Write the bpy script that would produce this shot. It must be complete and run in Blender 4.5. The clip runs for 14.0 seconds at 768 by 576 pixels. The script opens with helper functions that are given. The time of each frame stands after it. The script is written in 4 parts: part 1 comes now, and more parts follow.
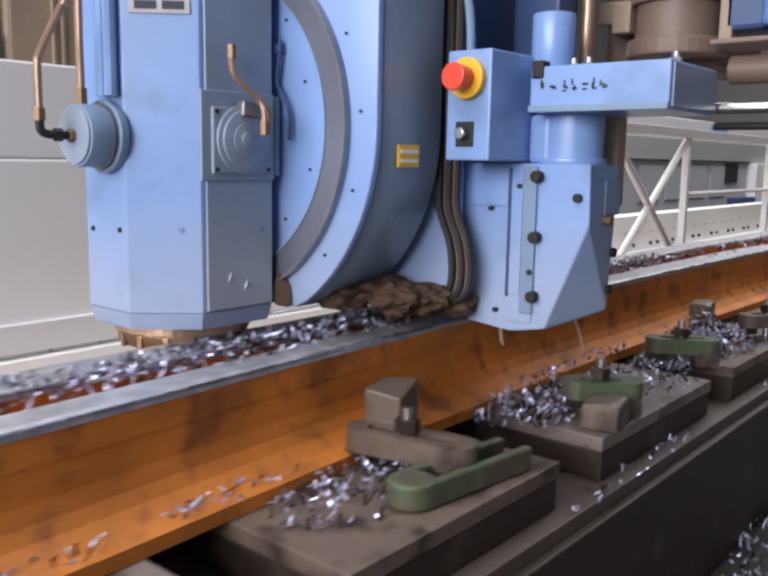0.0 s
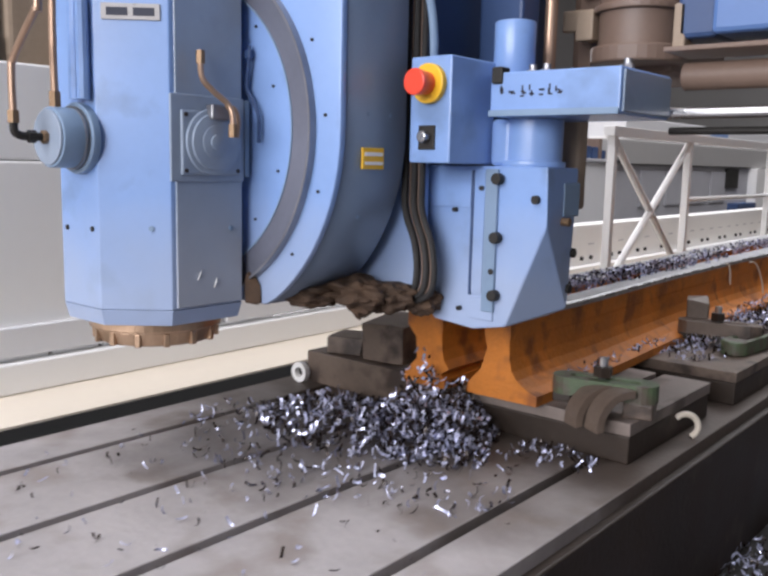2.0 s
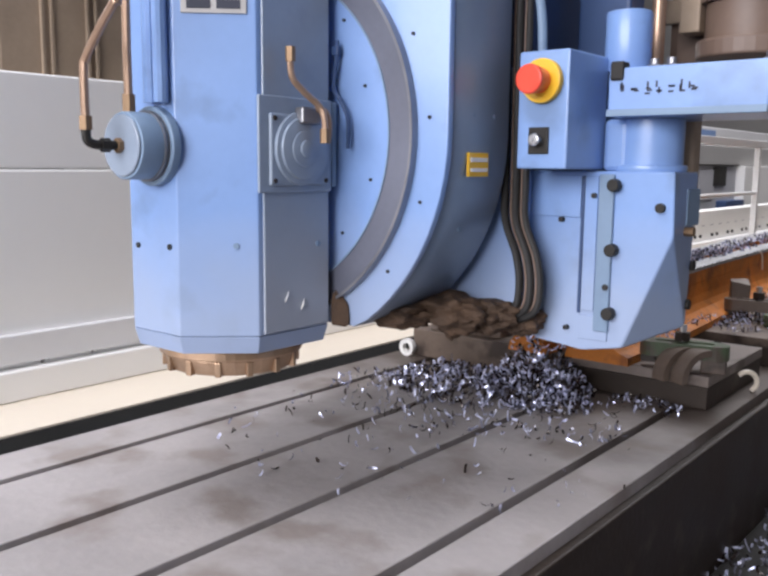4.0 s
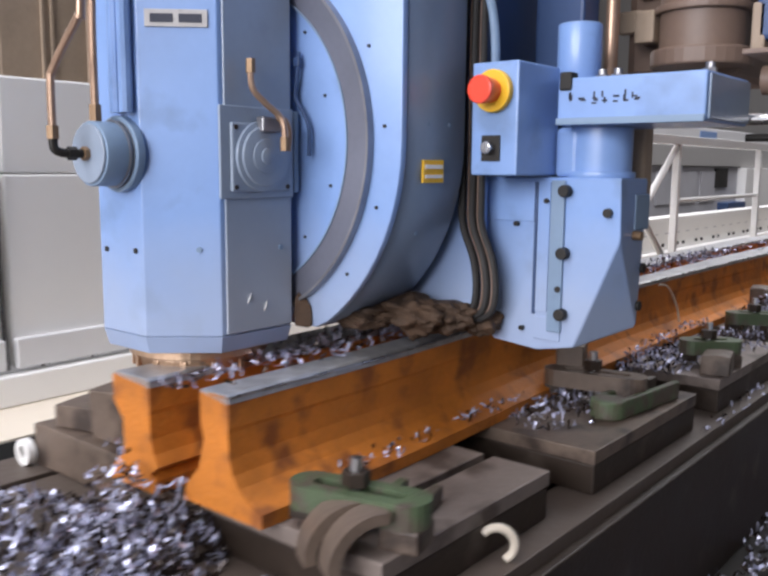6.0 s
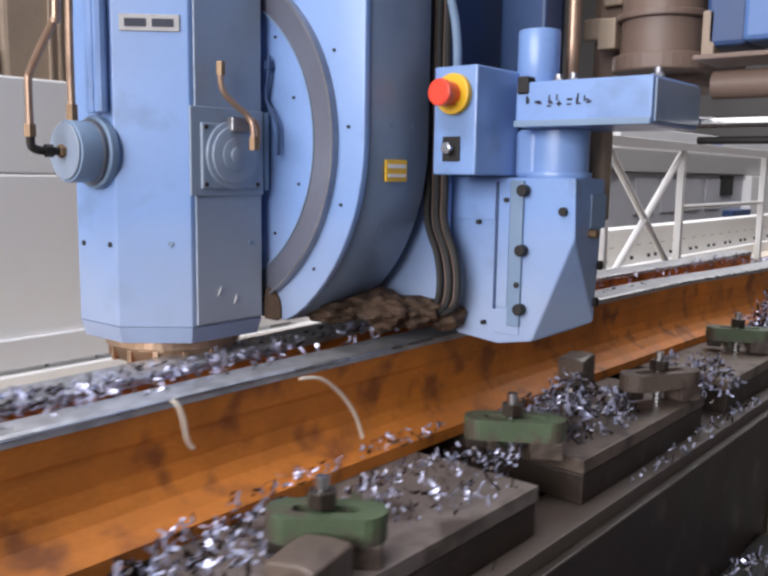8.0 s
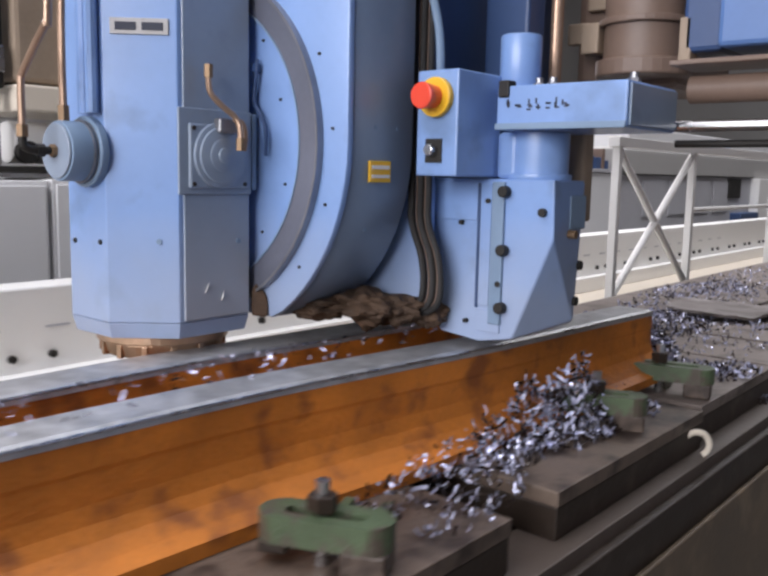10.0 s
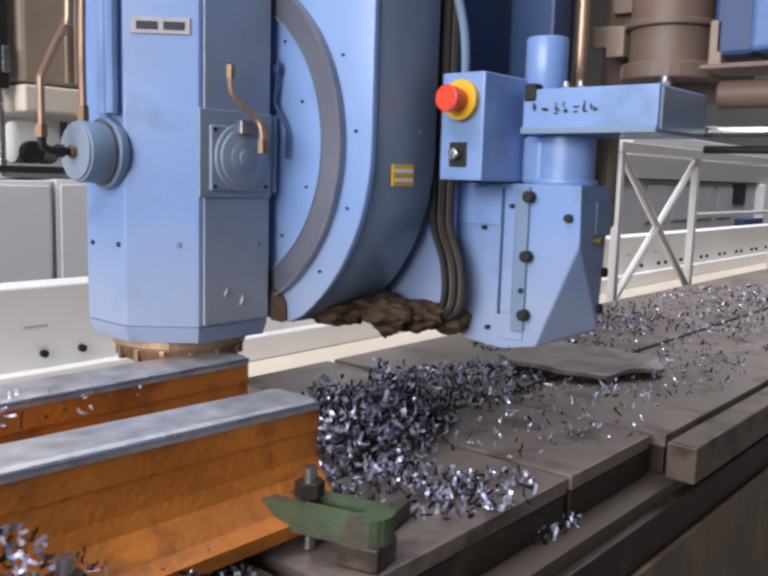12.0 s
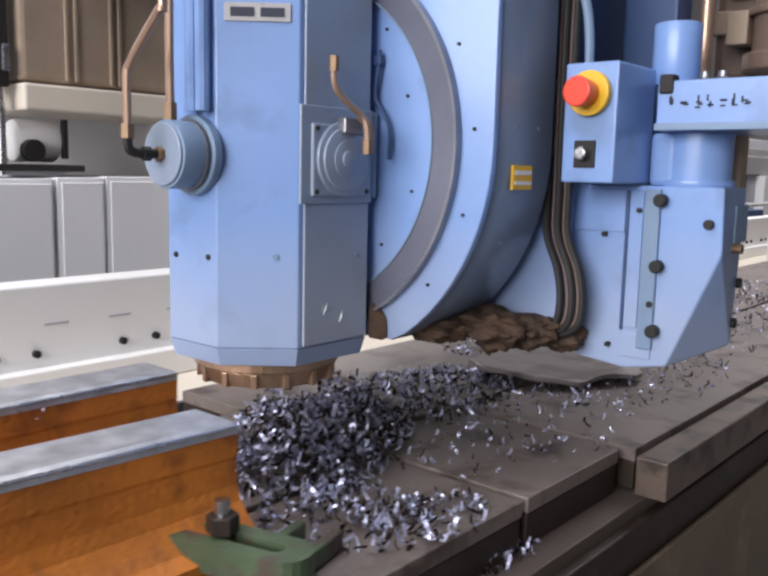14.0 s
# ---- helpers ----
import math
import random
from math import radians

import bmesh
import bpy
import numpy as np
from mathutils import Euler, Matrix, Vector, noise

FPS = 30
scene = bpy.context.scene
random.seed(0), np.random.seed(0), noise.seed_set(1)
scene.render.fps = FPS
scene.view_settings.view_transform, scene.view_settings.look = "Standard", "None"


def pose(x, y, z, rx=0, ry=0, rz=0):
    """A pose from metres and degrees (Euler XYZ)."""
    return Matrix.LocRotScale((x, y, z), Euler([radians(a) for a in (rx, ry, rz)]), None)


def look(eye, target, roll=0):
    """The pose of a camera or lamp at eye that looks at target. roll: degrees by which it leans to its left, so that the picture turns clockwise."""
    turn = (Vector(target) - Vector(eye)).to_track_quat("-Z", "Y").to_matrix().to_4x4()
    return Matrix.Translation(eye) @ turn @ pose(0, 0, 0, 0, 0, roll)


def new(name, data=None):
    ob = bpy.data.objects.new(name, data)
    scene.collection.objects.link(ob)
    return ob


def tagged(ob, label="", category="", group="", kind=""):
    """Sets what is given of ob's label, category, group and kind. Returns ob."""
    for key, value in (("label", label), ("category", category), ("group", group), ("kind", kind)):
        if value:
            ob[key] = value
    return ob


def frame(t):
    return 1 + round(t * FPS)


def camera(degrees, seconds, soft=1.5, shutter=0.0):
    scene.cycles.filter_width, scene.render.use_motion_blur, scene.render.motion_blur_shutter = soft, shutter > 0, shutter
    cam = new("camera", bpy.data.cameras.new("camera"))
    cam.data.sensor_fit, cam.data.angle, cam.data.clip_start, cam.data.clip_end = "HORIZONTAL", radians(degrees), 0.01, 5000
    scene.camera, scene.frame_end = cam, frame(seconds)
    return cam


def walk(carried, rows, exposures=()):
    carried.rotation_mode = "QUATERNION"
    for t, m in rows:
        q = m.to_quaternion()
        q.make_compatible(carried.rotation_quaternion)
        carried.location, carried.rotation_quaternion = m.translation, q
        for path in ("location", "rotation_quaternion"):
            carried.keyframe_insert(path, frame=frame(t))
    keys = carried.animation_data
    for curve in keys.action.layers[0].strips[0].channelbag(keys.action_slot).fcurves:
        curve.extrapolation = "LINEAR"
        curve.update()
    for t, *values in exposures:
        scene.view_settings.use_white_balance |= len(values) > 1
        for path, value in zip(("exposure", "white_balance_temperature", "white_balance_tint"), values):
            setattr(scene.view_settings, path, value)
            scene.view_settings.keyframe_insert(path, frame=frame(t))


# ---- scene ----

# camera: hand-held beside the machine, nearly still
PATH = [(0, 0.008, 0.002, 1.345, 40.04, -8.77, 1.05), (0.5, 0.006, 0.002, 1.345, 40.03, -8.75, 1.10), (1, -0.003, 0.003, 1.344, 40.04, -8.73, 1.15),
        (1.5, 0.007, 0.005, 1.343, 40.17, -8.44, 1.42), (2, 0.001, 0.006, 1.343, 40.03, -8.48, 1.28), (2.5, -0.001, 0.005, 1.347, 39.95, -8.72, 1.02),
        (3, 0.005, 0.003, 1.350, 39.88, -8.72, 0.78), (3.2, 0.001, -0.001, 1.348, 39.69, -8.62, 0.74), (5.3, 0.000, 0.002, 1.355, 39.36, -8.26, 0.49),
        (5.5, 0.003, 0.005, 1.359, 39.53, -8.41, 0.42), (5.7, 0.003, 0.003, 1.359, 39.57, -8.32, 0.54), (6, 0.006, 0.004, 1.357, 39.54, -8.28, 0.51),
        (6.5, -0.008, 0.001, 1.360, 39.43, -8.44, 0.60), (7, -0.002, 0.000, 1.355, 39.47, -8.17, 0.64), (7.5, 0.005, 0.000, 1.350, 39.56, -8.03, 0.72),
        (8, 0.011, 0.002, 1.347, 39.85, -7.86, 0.88), (8.2, 0.005, 0.001, 1.350, 39.84, -7.91, 0.92), (10.3, -0.019, -0.002, 1.348, 40.14, -7.80, 1.25),
        (10.5, -0.020, -0.003, 1.348, 39.89, -7.71, 1.30), (11, -0.017, -0.001, 1.350, 40.17, -8.07, 1.24), (11.5, -0.006, -0.001, 1.347, 40.09, -8.14, 1.09),
        (12, 0.001, -0.001, 1.349, 40.46, -7.66, 1.70), (12.5, 0.003, -0.001, 1.353, 40.45, -7.68, 1.86), (13, 0.009, -0.008, 1.352, 40.45, -7.68, 1.63),
        (13.5, 0.009, -0.008, 1.352, 40.44, -7.76, 1.42), (14, -0.000, -0.007, 1.358, 40.48, -8.10, 1.29)]


def aim(x, y, z, yaw, pitch, roll):
    """The camera's pose from its place, its turn to the left of the table's direction, its tilt and its roll."""
    a, b = radians(yaw), radians(pitch)
    way = Vector((-math.sin(a) * math.cos(b), math.cos(a) * math.cos(b), math.sin(b)))
    return look((x, y, z), Vector((x, y, z)) + way, roll)


cam = camera(49.34, 14.0, soft=2.7, shutter=0.4)
walk(cam, [(row[0], aim(*row[1:])) for row in PATH], [(0, 0.10), (2.2, 0.06), (3.2, 0.2), (6, 0.14), (8.2, 0.08), (10.3, -0.08), (12, -0.02), (14, 0.08)])

# light: area lamps for unseen windows behind the camera and in the west, one added overhead
world = bpy.data.worlds.new("sky")
scene.world = world
world.use_nodes = True
wn = world.node_tree.nodes
sky = wn.new("ShaderNodeTexSky")
sky.sky_type, sky.sun_disc, sky.sun_elevation, sky.sun_rotation = "NISHITA", False, radians(40), radians(200)
wn["Background"].inputs["Strength"].default_value = 0.12
world.node_tree.links.new(sky.outputs[0], wn["Background"].inputs[0])


def area(name, size_x, size_y, power, eye, target, colour=(1, 1, 1)):
    lamp = bpy.data.lights.new(name, "AREA")
    lamp.shape, lamp.size, lamp.size_y, lamp.energy, lamp.color = "RECTANGLE", size_x, size_y, power, colour
    ob = new(name, lamp)
    ob.matrix_world = look(eye, target)
    return ob


area("window_light", 9, 4.5, 1280, (-0.5, -9.4, 4.0), (-1.2, 0, 1.4), (0.965, 0.95, 1))
area("window_light", 14, 4, 1800, (-12.4, 5, 5.0), (-1, 3, 1.0), (0.955, 0.945, 1))
# overhead lamp added to brighten the hall; the ceiling has no opening
area("overhead_fill_light", 4, 22, 1400, (-1.6, 5, 8.6), (-1.6, 5.01, 0), (0.955, 0.945, 1))


# materials
def mat(name, colour, rough=0.5, metal=0.0, vary=0.25, scale=8.0, bump=0.1, stain=None, stain_at=0.62, rand=0.0, coat=0.0, low=None):
    m = bpy.data.materials.new(name)
    m.use_nodes = True
    nt = m.node_tree
    n, l = nt.nodes, nt.links
    b = n["Principled BSDF"]
    b.inputs["Metallic"].default_value = metal
    b.inputs["Coat Weight"].default_value = coat
    b.inputs["Coat Roughness"].default_value = 0.14
    co = n.new("ShaderNodeTexCoord")
    big, fine = n.new("ShaderNodeTexNoise"), n.new("ShaderNodeTexNoise")
    big.inputs["Scale"].default_value, big.inputs["Detail"].default_value = scale, 5
    fine.inputs["Scale"].default_value, fine.inputs["Detail"].default_value = scale * 14, 3
    l.new(co.outputs["Object"], big.inputs["Vector"])
    l.new(co.outputs["Object"], fine.inputs["Vector"])
    mix = n.new("ShaderNodeMix")
    mix.data_type = "RGBA"
    mix.inputs["A"].default_value = (*(low or [c * (1 - vary) for c in colour]), 1)
    mix.inputs["B"].default_value = (*[min(1, c * (1 + vary)) for c in colour], 1)
    add = n.new("ShaderNodeMath")
    add.operation = "MULTIPLY_ADD"
    add.inputs[1].default_value = 0.35
    l.new(fine.outputs["Fac"], add.inputs[0])
    half = n.new("ShaderNodeMath")
    half.operation = "MULTIPLY_ADD"
    half.inputs[1].default_value, half.inputs[2].default_value = 1.5, -0.42
    l.new(big.outputs["Fac"], half.inputs[0])
    l.new(half.outputs[0], add.inputs[2])
    if rand:
        info = n.new("ShaderNodeNewGeometry")
        plus = n.new("ShaderNodeMath")
        plus.operation = "MULTIPLY_ADD"
        plus.inputs[1].default_value = rand
        less = n.new("ShaderNodeMath")
        less.inputs[1].default_value = -0.5 - rand * 0.34
        l.new(add.outputs[0], less.inputs[0])
        l.new(info.outputs["Random Per Island"], plus.inputs[0])
        l.new(less.outputs[0], plus.inputs[2])
        l.new(plus.outputs[0], mix.inputs["Factor"])
    else:
        l.new(add.outputs[0], mix.inputs["Factor"])
    out = mix.outputs["Result"]
    if stain:
        st = n.new("ShaderNodeTexNoise")
        st.inputs["Scale"].default_value, st.inputs["Detail"].default_value = scale * 1.7, 8
        l.new(co.outputs["Object"], st.inputs["Vector"])
        ramp = n.new("ShaderNodeValToRGB")
        ramp.color_ramp.elements[0].position, ramp.color_ramp.elements[1].position = stain_at - 0.06, stain_at + 0.08
        l.new(st.outputs["Fac"], ramp.inputs[0])
        sm = n.new("ShaderNodeMix")
        sm.data_type = "RGBA"
        sm.inputs["B"].default_value = (*stain, 1)
        l.new(out, sm.inputs["A"])
        l.new(ramp.outputs[0], sm.inputs["Factor"])
        out = sm.outputs["Result"]
    l.new(out, b.inputs["Base Color"])
    rr = n.new("ShaderNodeMapRange")
    rr.inputs["To Min"].default_value, rr.inputs["To Max"].default_value = max(0.03, rough - 0.12), min(1, rough + 0.12)
    l.new(big.outputs["Fac"], rr.inputs["Value"])
    l.new(rr.outputs[0], b.inputs["Roughness"])
    if bump:
        bp = n.new("ShaderNodeBump")
        bp.inputs["Strength"].default_value, bp.inputs["Distance"].default_value = bump, 0.004
        l.new(fine.outputs["Fac"], bp.inputs["Height"])
        l.new(bp.outputs[0], b.inputs["Normal"])
    return m


BLUE = mat("blue_machine_paint", (0.222, 0.358, 0.67), 0.36, 0, 0.10, 5, 0.05, (0.17, 0.27, 0.48), 0.64, coat=0.3)
DARKWALL = mat("light_cutting_brown_wall", (0.16, 0.13, 0.11), 0.8, 0, 0.1, 0.6, 0.05)
# blues with the shade behind the head put into the colour
SHADED_BLUE = mat("shaded_blue_paint", (0.10, 0.19, 0.42), 0.45, 0, 0.15, 5, 0.05)
DARK_AND_SHADED_BLUE = mat("dark_and_shaded_blue_paint", (0.035, 0.07, 0.17), 0.45, 0, 0.15, 5, 0.05)
GREYBLUE = mat("grey_blue_paint", (0.20, 0.29, 0.42), 0.45, 0, 0.12, 6, 0.05, (0.12, 0.16, 0.22), 0.68)
# greyer copies of the blue, with the shade of side faces in the colour
SHADED_SIDE_BLUE = mat("shaded_side_blue_paint", (0.205, 0.272, 0.38), 0.38, 0, 0.12, 5, 0.05, (0.16, 0.22, 0.31), 0.62, coat=0.3)
PALE_AND_SHADED_BLUE = mat("pale_and_shaded_blue_paint", (0.27, 0.332, 0.43), 0.36, 0, 0.12, 5, 0.05, (0.22, 0.28, 0.38), 0.62, coat=0.3)
GROOVE = mat("greased_ring", (0.17, 0.18, 0.23), 0.35, 0.2, 0.2, 7, 0.05)
STEEL = mat("bright_steel", (0.55, 0.55, 0.56), 0.28, 1, 0.15, 20, 0.05)
MILLED = mat("milled_steel_band", (0.47, 0.47, 0.48), 0.40, 0.6, 0.45, 30, 0.25)
DARK = mat("black_rubber", (0.018, 0.017, 0.017), 0.55, 0, 0.3, 12, 0.1)
COPPER = mat("copper_tube", (0.42, 0.285, 0.205), 0.38, 0.7, 0.15, 20, 0.03)
BRASS = mat("brass_fitting", (0.26, 0.17, 0.10), 0.5, 0.6, 0.15, 25, 0.03)
CUTTER = mat("heat_tinted_cutter_steel", (0.52, 0.36, 0.245), 0.32, 0.8, 0.3, 25, 0.1)
RUST = mat("orange_rusted_rail_steel", (0.55, 0.18, 0.022), 0.62, 0.0, 0.42, 9, 0.5, (0.27, 0.085, 0.018), 0.58)
DIRT = mat("oily_brown_dirt", (0.066, 0.038, 0.022), 0.75, 0, 0.7, 22, 0.6)
TABLE = mat("worn_planed_cast_iron", (0.24, 0.21, 0.20), 0.42, 0.15, 0.25, 6, 0.25, (0.13, 0.11, 0.10), 0.55)
IRON = mat("dark_iron", (0.03, 0.0195, 0.0135), 0.5, 0.1, 0.4, 6, 0.2, (0.075, 0.056, 0.044), 0.64)
PACKER = mat("scuffed_packer_iron", (0.148, 0.11, 0.086), 0.45, 0.1, 0.45, 7, 0.25, (0.045, 0.031, 0.025), 0.55)
WORN = mat("worn_grey_brown_plate_iron", (0.195, 0.16, 0.142), 0.45, 0.1, 0.4, 6, 0.25, (0.09, 0.068, 0.057), 0.58)
GREEN = mat("chipped_green_paint", (0.08, 0.115, 0.06), 0.5, 0, 0.35, 14, 0.3, (0.085, 0.068, 0.052), 0.50)
WHITE = mat("white_sheet_metal", (0.88, 0.87, 0.85), 0.45, 0, 0.03, 2, 0.03)
CREAM = mat("cream_cover_plate", (0.74, 0.66, 0.55), 0.45, 0, 0.06, 2, 0.04)
GREYP = mat("light_grey_cabinet_paint", (0.74, 0.74, 0.75), 0.5, 0, 0.05, 2, 0.03)
BROWN = mat("brown_machine_paint", (0.34, 0.26, 0.19), 0.6, 0, 0.25, 4, 0.1)
TAN = mat("tan_motor_paint", (0.19, 0.13, 0.10), 0.5, 0, 0.2, 6, 0.08)
RED = mat("red_plastic", (0.80, 0.07, 0.035), 0.35, 0, 0.05, 10, 0.0)
YELLOW = mat("yellow_plastic", (0.85, 0.50, 0.03), 0.4, 0, 0.06, 10, 0.0)
CHIP = mat("bright_blued_chip_steel", (0.37, 0.385, 0.505), 0.24, 0.42, 0.95, 30, 0.0, rand=2.4, low=(0.030, 0.020, 0.017))
FLANK = mat("brown_streaked_iron", (0.16, 0.12, 0.082), 0.5, 0.1, 0.35, 5, 0.2, (0.24, 0.18, 0.12), 0.6)
FLOOR = mat("oily_concrete", (0.10, 0.095, 0.09), 0.6, 0, 0.3, 1.5, 0.2, (0.05, 0.045, 0.04), 0.6)
HALLW = mat("pale_hall_wall", (0.38, 0.37, 0.36), 0.8, 0, 0.08, 0.6, 0.05)
FARGREY = mat("grey_far_paint", (0.46, 0.46, 0.49), 0.6, 0, 0.15, 2, 0.05)
SOOT = mat("soot_black_steel", (0.02, 0.018, 0.016), 0.6, 0.2, 0.3, 8, 0.2)
GAP_BLACK = mat("matt_gap_black", (0.010, 0.010, 0.010), 0.9, 0, 0.3, 12, 0.1)
GAP_BLACK.node_tree.nodes["Principled BSDF"].inputs["Specular IOR Level"].default_value = 0.1
PLATE = mat("weathered_plate_enamel", (0.46, 0.45, 0.45), 0.4, 0, 0.15, 40, 0.05, (0.2, 0.17, 0.17), 0.66)
DULL = mat("dull_pipe_steel", (0.30, 0.30, 0.32), 0.35, 0.7, 0.25, 20, 0.08)
INK = mat("dark_ink", (0.03, 0.035, 0.06), 0.6, 0, 0.1, 8, 0)


def oil_and_shade_over(m, start, blend, colour):
    """Darkens a material's colour beyond a place along y, with a ragged edge, for oil and shade."""
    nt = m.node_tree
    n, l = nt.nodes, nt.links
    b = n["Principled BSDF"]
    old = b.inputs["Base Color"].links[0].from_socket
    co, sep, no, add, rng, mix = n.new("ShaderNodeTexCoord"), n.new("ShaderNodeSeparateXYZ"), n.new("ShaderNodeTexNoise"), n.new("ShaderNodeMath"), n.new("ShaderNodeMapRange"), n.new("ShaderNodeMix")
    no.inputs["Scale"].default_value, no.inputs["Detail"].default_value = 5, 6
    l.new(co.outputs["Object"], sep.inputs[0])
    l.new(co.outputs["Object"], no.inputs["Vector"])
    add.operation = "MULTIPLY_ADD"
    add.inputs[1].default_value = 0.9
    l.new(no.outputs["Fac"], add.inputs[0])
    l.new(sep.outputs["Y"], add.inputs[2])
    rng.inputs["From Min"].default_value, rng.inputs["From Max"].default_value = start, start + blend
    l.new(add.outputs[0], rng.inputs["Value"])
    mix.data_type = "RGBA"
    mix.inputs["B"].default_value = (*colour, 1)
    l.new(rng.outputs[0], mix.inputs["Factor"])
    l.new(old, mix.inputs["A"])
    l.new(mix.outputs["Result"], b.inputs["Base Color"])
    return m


# brown oil, together with shade painted into the table's colour
TABLE_TOP = oil_and_shade_over(mat("planed_iron_with_oil_and_shade", (0.42, 0.39, 0.385), 0.52, 0.05, 0.22, 4, 0.25, (0.31, 0.27, 0.25), 0.57), -1.95, 0.5, (0.095, 0.073, 0.060))


def reflection_and_dirt_over(m, top, colour, most):
    """Tints paint below a height over the cutter, with a ragged edge, for painted reflections and brown dirt."""
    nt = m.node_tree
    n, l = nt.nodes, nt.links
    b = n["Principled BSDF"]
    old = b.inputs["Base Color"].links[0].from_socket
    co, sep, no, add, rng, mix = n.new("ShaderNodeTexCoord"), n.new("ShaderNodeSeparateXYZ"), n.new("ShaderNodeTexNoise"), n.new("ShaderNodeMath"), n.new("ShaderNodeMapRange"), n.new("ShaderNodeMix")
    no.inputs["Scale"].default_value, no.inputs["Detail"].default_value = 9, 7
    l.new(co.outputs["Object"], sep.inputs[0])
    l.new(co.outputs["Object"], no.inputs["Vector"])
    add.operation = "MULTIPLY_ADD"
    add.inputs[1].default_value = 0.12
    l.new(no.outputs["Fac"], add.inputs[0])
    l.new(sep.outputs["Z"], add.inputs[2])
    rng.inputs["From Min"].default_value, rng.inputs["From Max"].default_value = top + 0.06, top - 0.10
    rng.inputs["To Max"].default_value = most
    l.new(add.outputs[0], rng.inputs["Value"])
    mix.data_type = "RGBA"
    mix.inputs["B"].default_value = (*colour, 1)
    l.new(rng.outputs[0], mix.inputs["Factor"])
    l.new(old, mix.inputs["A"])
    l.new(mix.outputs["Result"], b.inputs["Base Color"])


# reflection low on the glossy head, painted in as a paler tint
reflection_and_dirt_over(BLUE, 0.25, (0.38, 0.43, 0.53), 0.6)
reflection_and_dirt_over(PALE_AND_SHADED_BLUE, 0.25, (0.42, 0.45, 0.52), 0.75)
# brown dirt low on the drum
reflection_and_dirt_over(SHADED_SIDE_BLUE, 0.13, (0.11, 0.085, 0.07), 0.8)

# mesh helpers
TOP = {}


def thing(name, at, label, category, group="", kind=""):
    ob = new(name)
    ob.location = at
    ob.empty_display_size = 0.05
    TOP[ob.name] = Vector(at)
    return tagged(ob, label, category, group, kind)


def part(name, bm, material, parent, label="", smooth=False):
    """Links a bmesh, made in place, as one mesh object under a thing or under a part."""
    top = parent
    while top.parent:
        top = top.parent
    bmesh.ops.translate(bm, verts=bm.verts, vec=-TOP[top.name])
    me = bpy.data.meshes.new(name)
    bmesh.ops.recalc_face_normals(bm, faces=bm.faces)
    bm.to_mesh(me)
    bm.free()
    if smooth:
        me.shade_smooth()
        me.set_sharp_from_angle(angle=radians(40))
    me.materials.append(material)
    ob = new(name, me)
    ob.parent = parent
    if label:
        ob["label"] = label
    return ob


def solid(name, bm, material, label, category, at=(0, 0, 0), group="", kind="", smooth=False):
    """A thing that is one mesh, made in place, with its origin at the point given."""
    bmesh.ops.translate(bm, verts=bm.verts, vec=-Vector(at))
    me = bpy.data.meshes.new(name)
    bmesh.ops.recalc_face_normals(bm, faces=bm.faces)
    bm.to_mesh(me)
    bm.free()
    if smooth:
        me.shade_smooth()
        me.set_sharp_from_angle(angle=radians(40))
    me.materials.append(material)
    ob = new(name, me)
    ob.location = at
    TOP[ob.name] = Vector(at)
    return tagged(ob, label, category, group, kind)


def box(x0, x1, y0, y1, z0, z1, bevel=0.004, bm=None):
    own = bmesh.new()
    bmesh.ops.create_cube(own, size=1, matrix=Matrix.LocRotScale(((x0 + x1) / 2, (y0 + y1) / 2, (z0 + z1) / 2), None, (abs(x1 - x0), abs(y1 - y0), abs(z1 - z0))))
    if bevel:
        bmesh.ops.bevel(own, geom=own.edges[:], offset=bevel, segments=2, affect="EDGES", profile=0.5)
    return merge(bm, own)


def merge(bm, own):
    if bm is None:
        return own
    me = bpy.data.meshes.new("scrap")
    own.to_mesh(me)
    own.free()
    bm.from_mesh(me)
    bpy.data.meshes.remove(me)
    return bm


def rod(p0, p1, r, r1=None, seg=24, bevel=0.0, bm=None):
    p0, p1 = Vector(p0), Vector(p1)
    own = bmesh.new()
    m = Matrix.Translation((p0 + p1) / 2) @ (p1 - p0).to_track_quat("Z", "Y").to_matrix().to_4x4()
    bmesh.ops.create_cone(own, cap_ends=True, segments=seg, radius1=r, radius2=r if r1 is None else r1, depth=(p1 - p0).length, matrix=m)
    if bevel:
        caps = [e for e in own.edges if any(len(f.verts) > 4 for f in e.link_faces)]
        bmesh.ops.bevel(own, geom=caps, offset=bevel, segments=2, affect="EDGES", profile=0.5)
    return merge(bm, own)


def prism(pts, lo, hi, axis="z", bevel=0.004, bm=None):
    """A polygon drawn out along an axis: pts are (x, y) for z, (x, z) for y, (y, z) for x."""
    own = bmesh.new()
    put = {"z": lambda a, b, c: (a, b, c), "y": lambda a, b, c: (a, c, b), "x": lambda a, b, c: (c, a, b)}[axis]
    low = [own.verts.new(put(a, b, lo)) for a, b in pts]
    high = [own.verts.new(put(a, b, hi)) for a, b in pts]
    own.faces.new(low)
    own.faces.new(high)
    for i in range(len(pts)):
        j = (i + 1) % len(pts)
        own.faces.new((low[i], low[j], high[j], high[i]))
    bmesh.ops.recalc_face_normals(own, faces=own.faces)
    if bevel:
        sharp = [e for e in own.edges if e.calc_face_angle(0) > 0.5]
        bmesh.ops.bevel(own, geom=sharp, offset=bevel, segments=2, affect="EDGES", profile=0.5)
    return merge(bm, own)


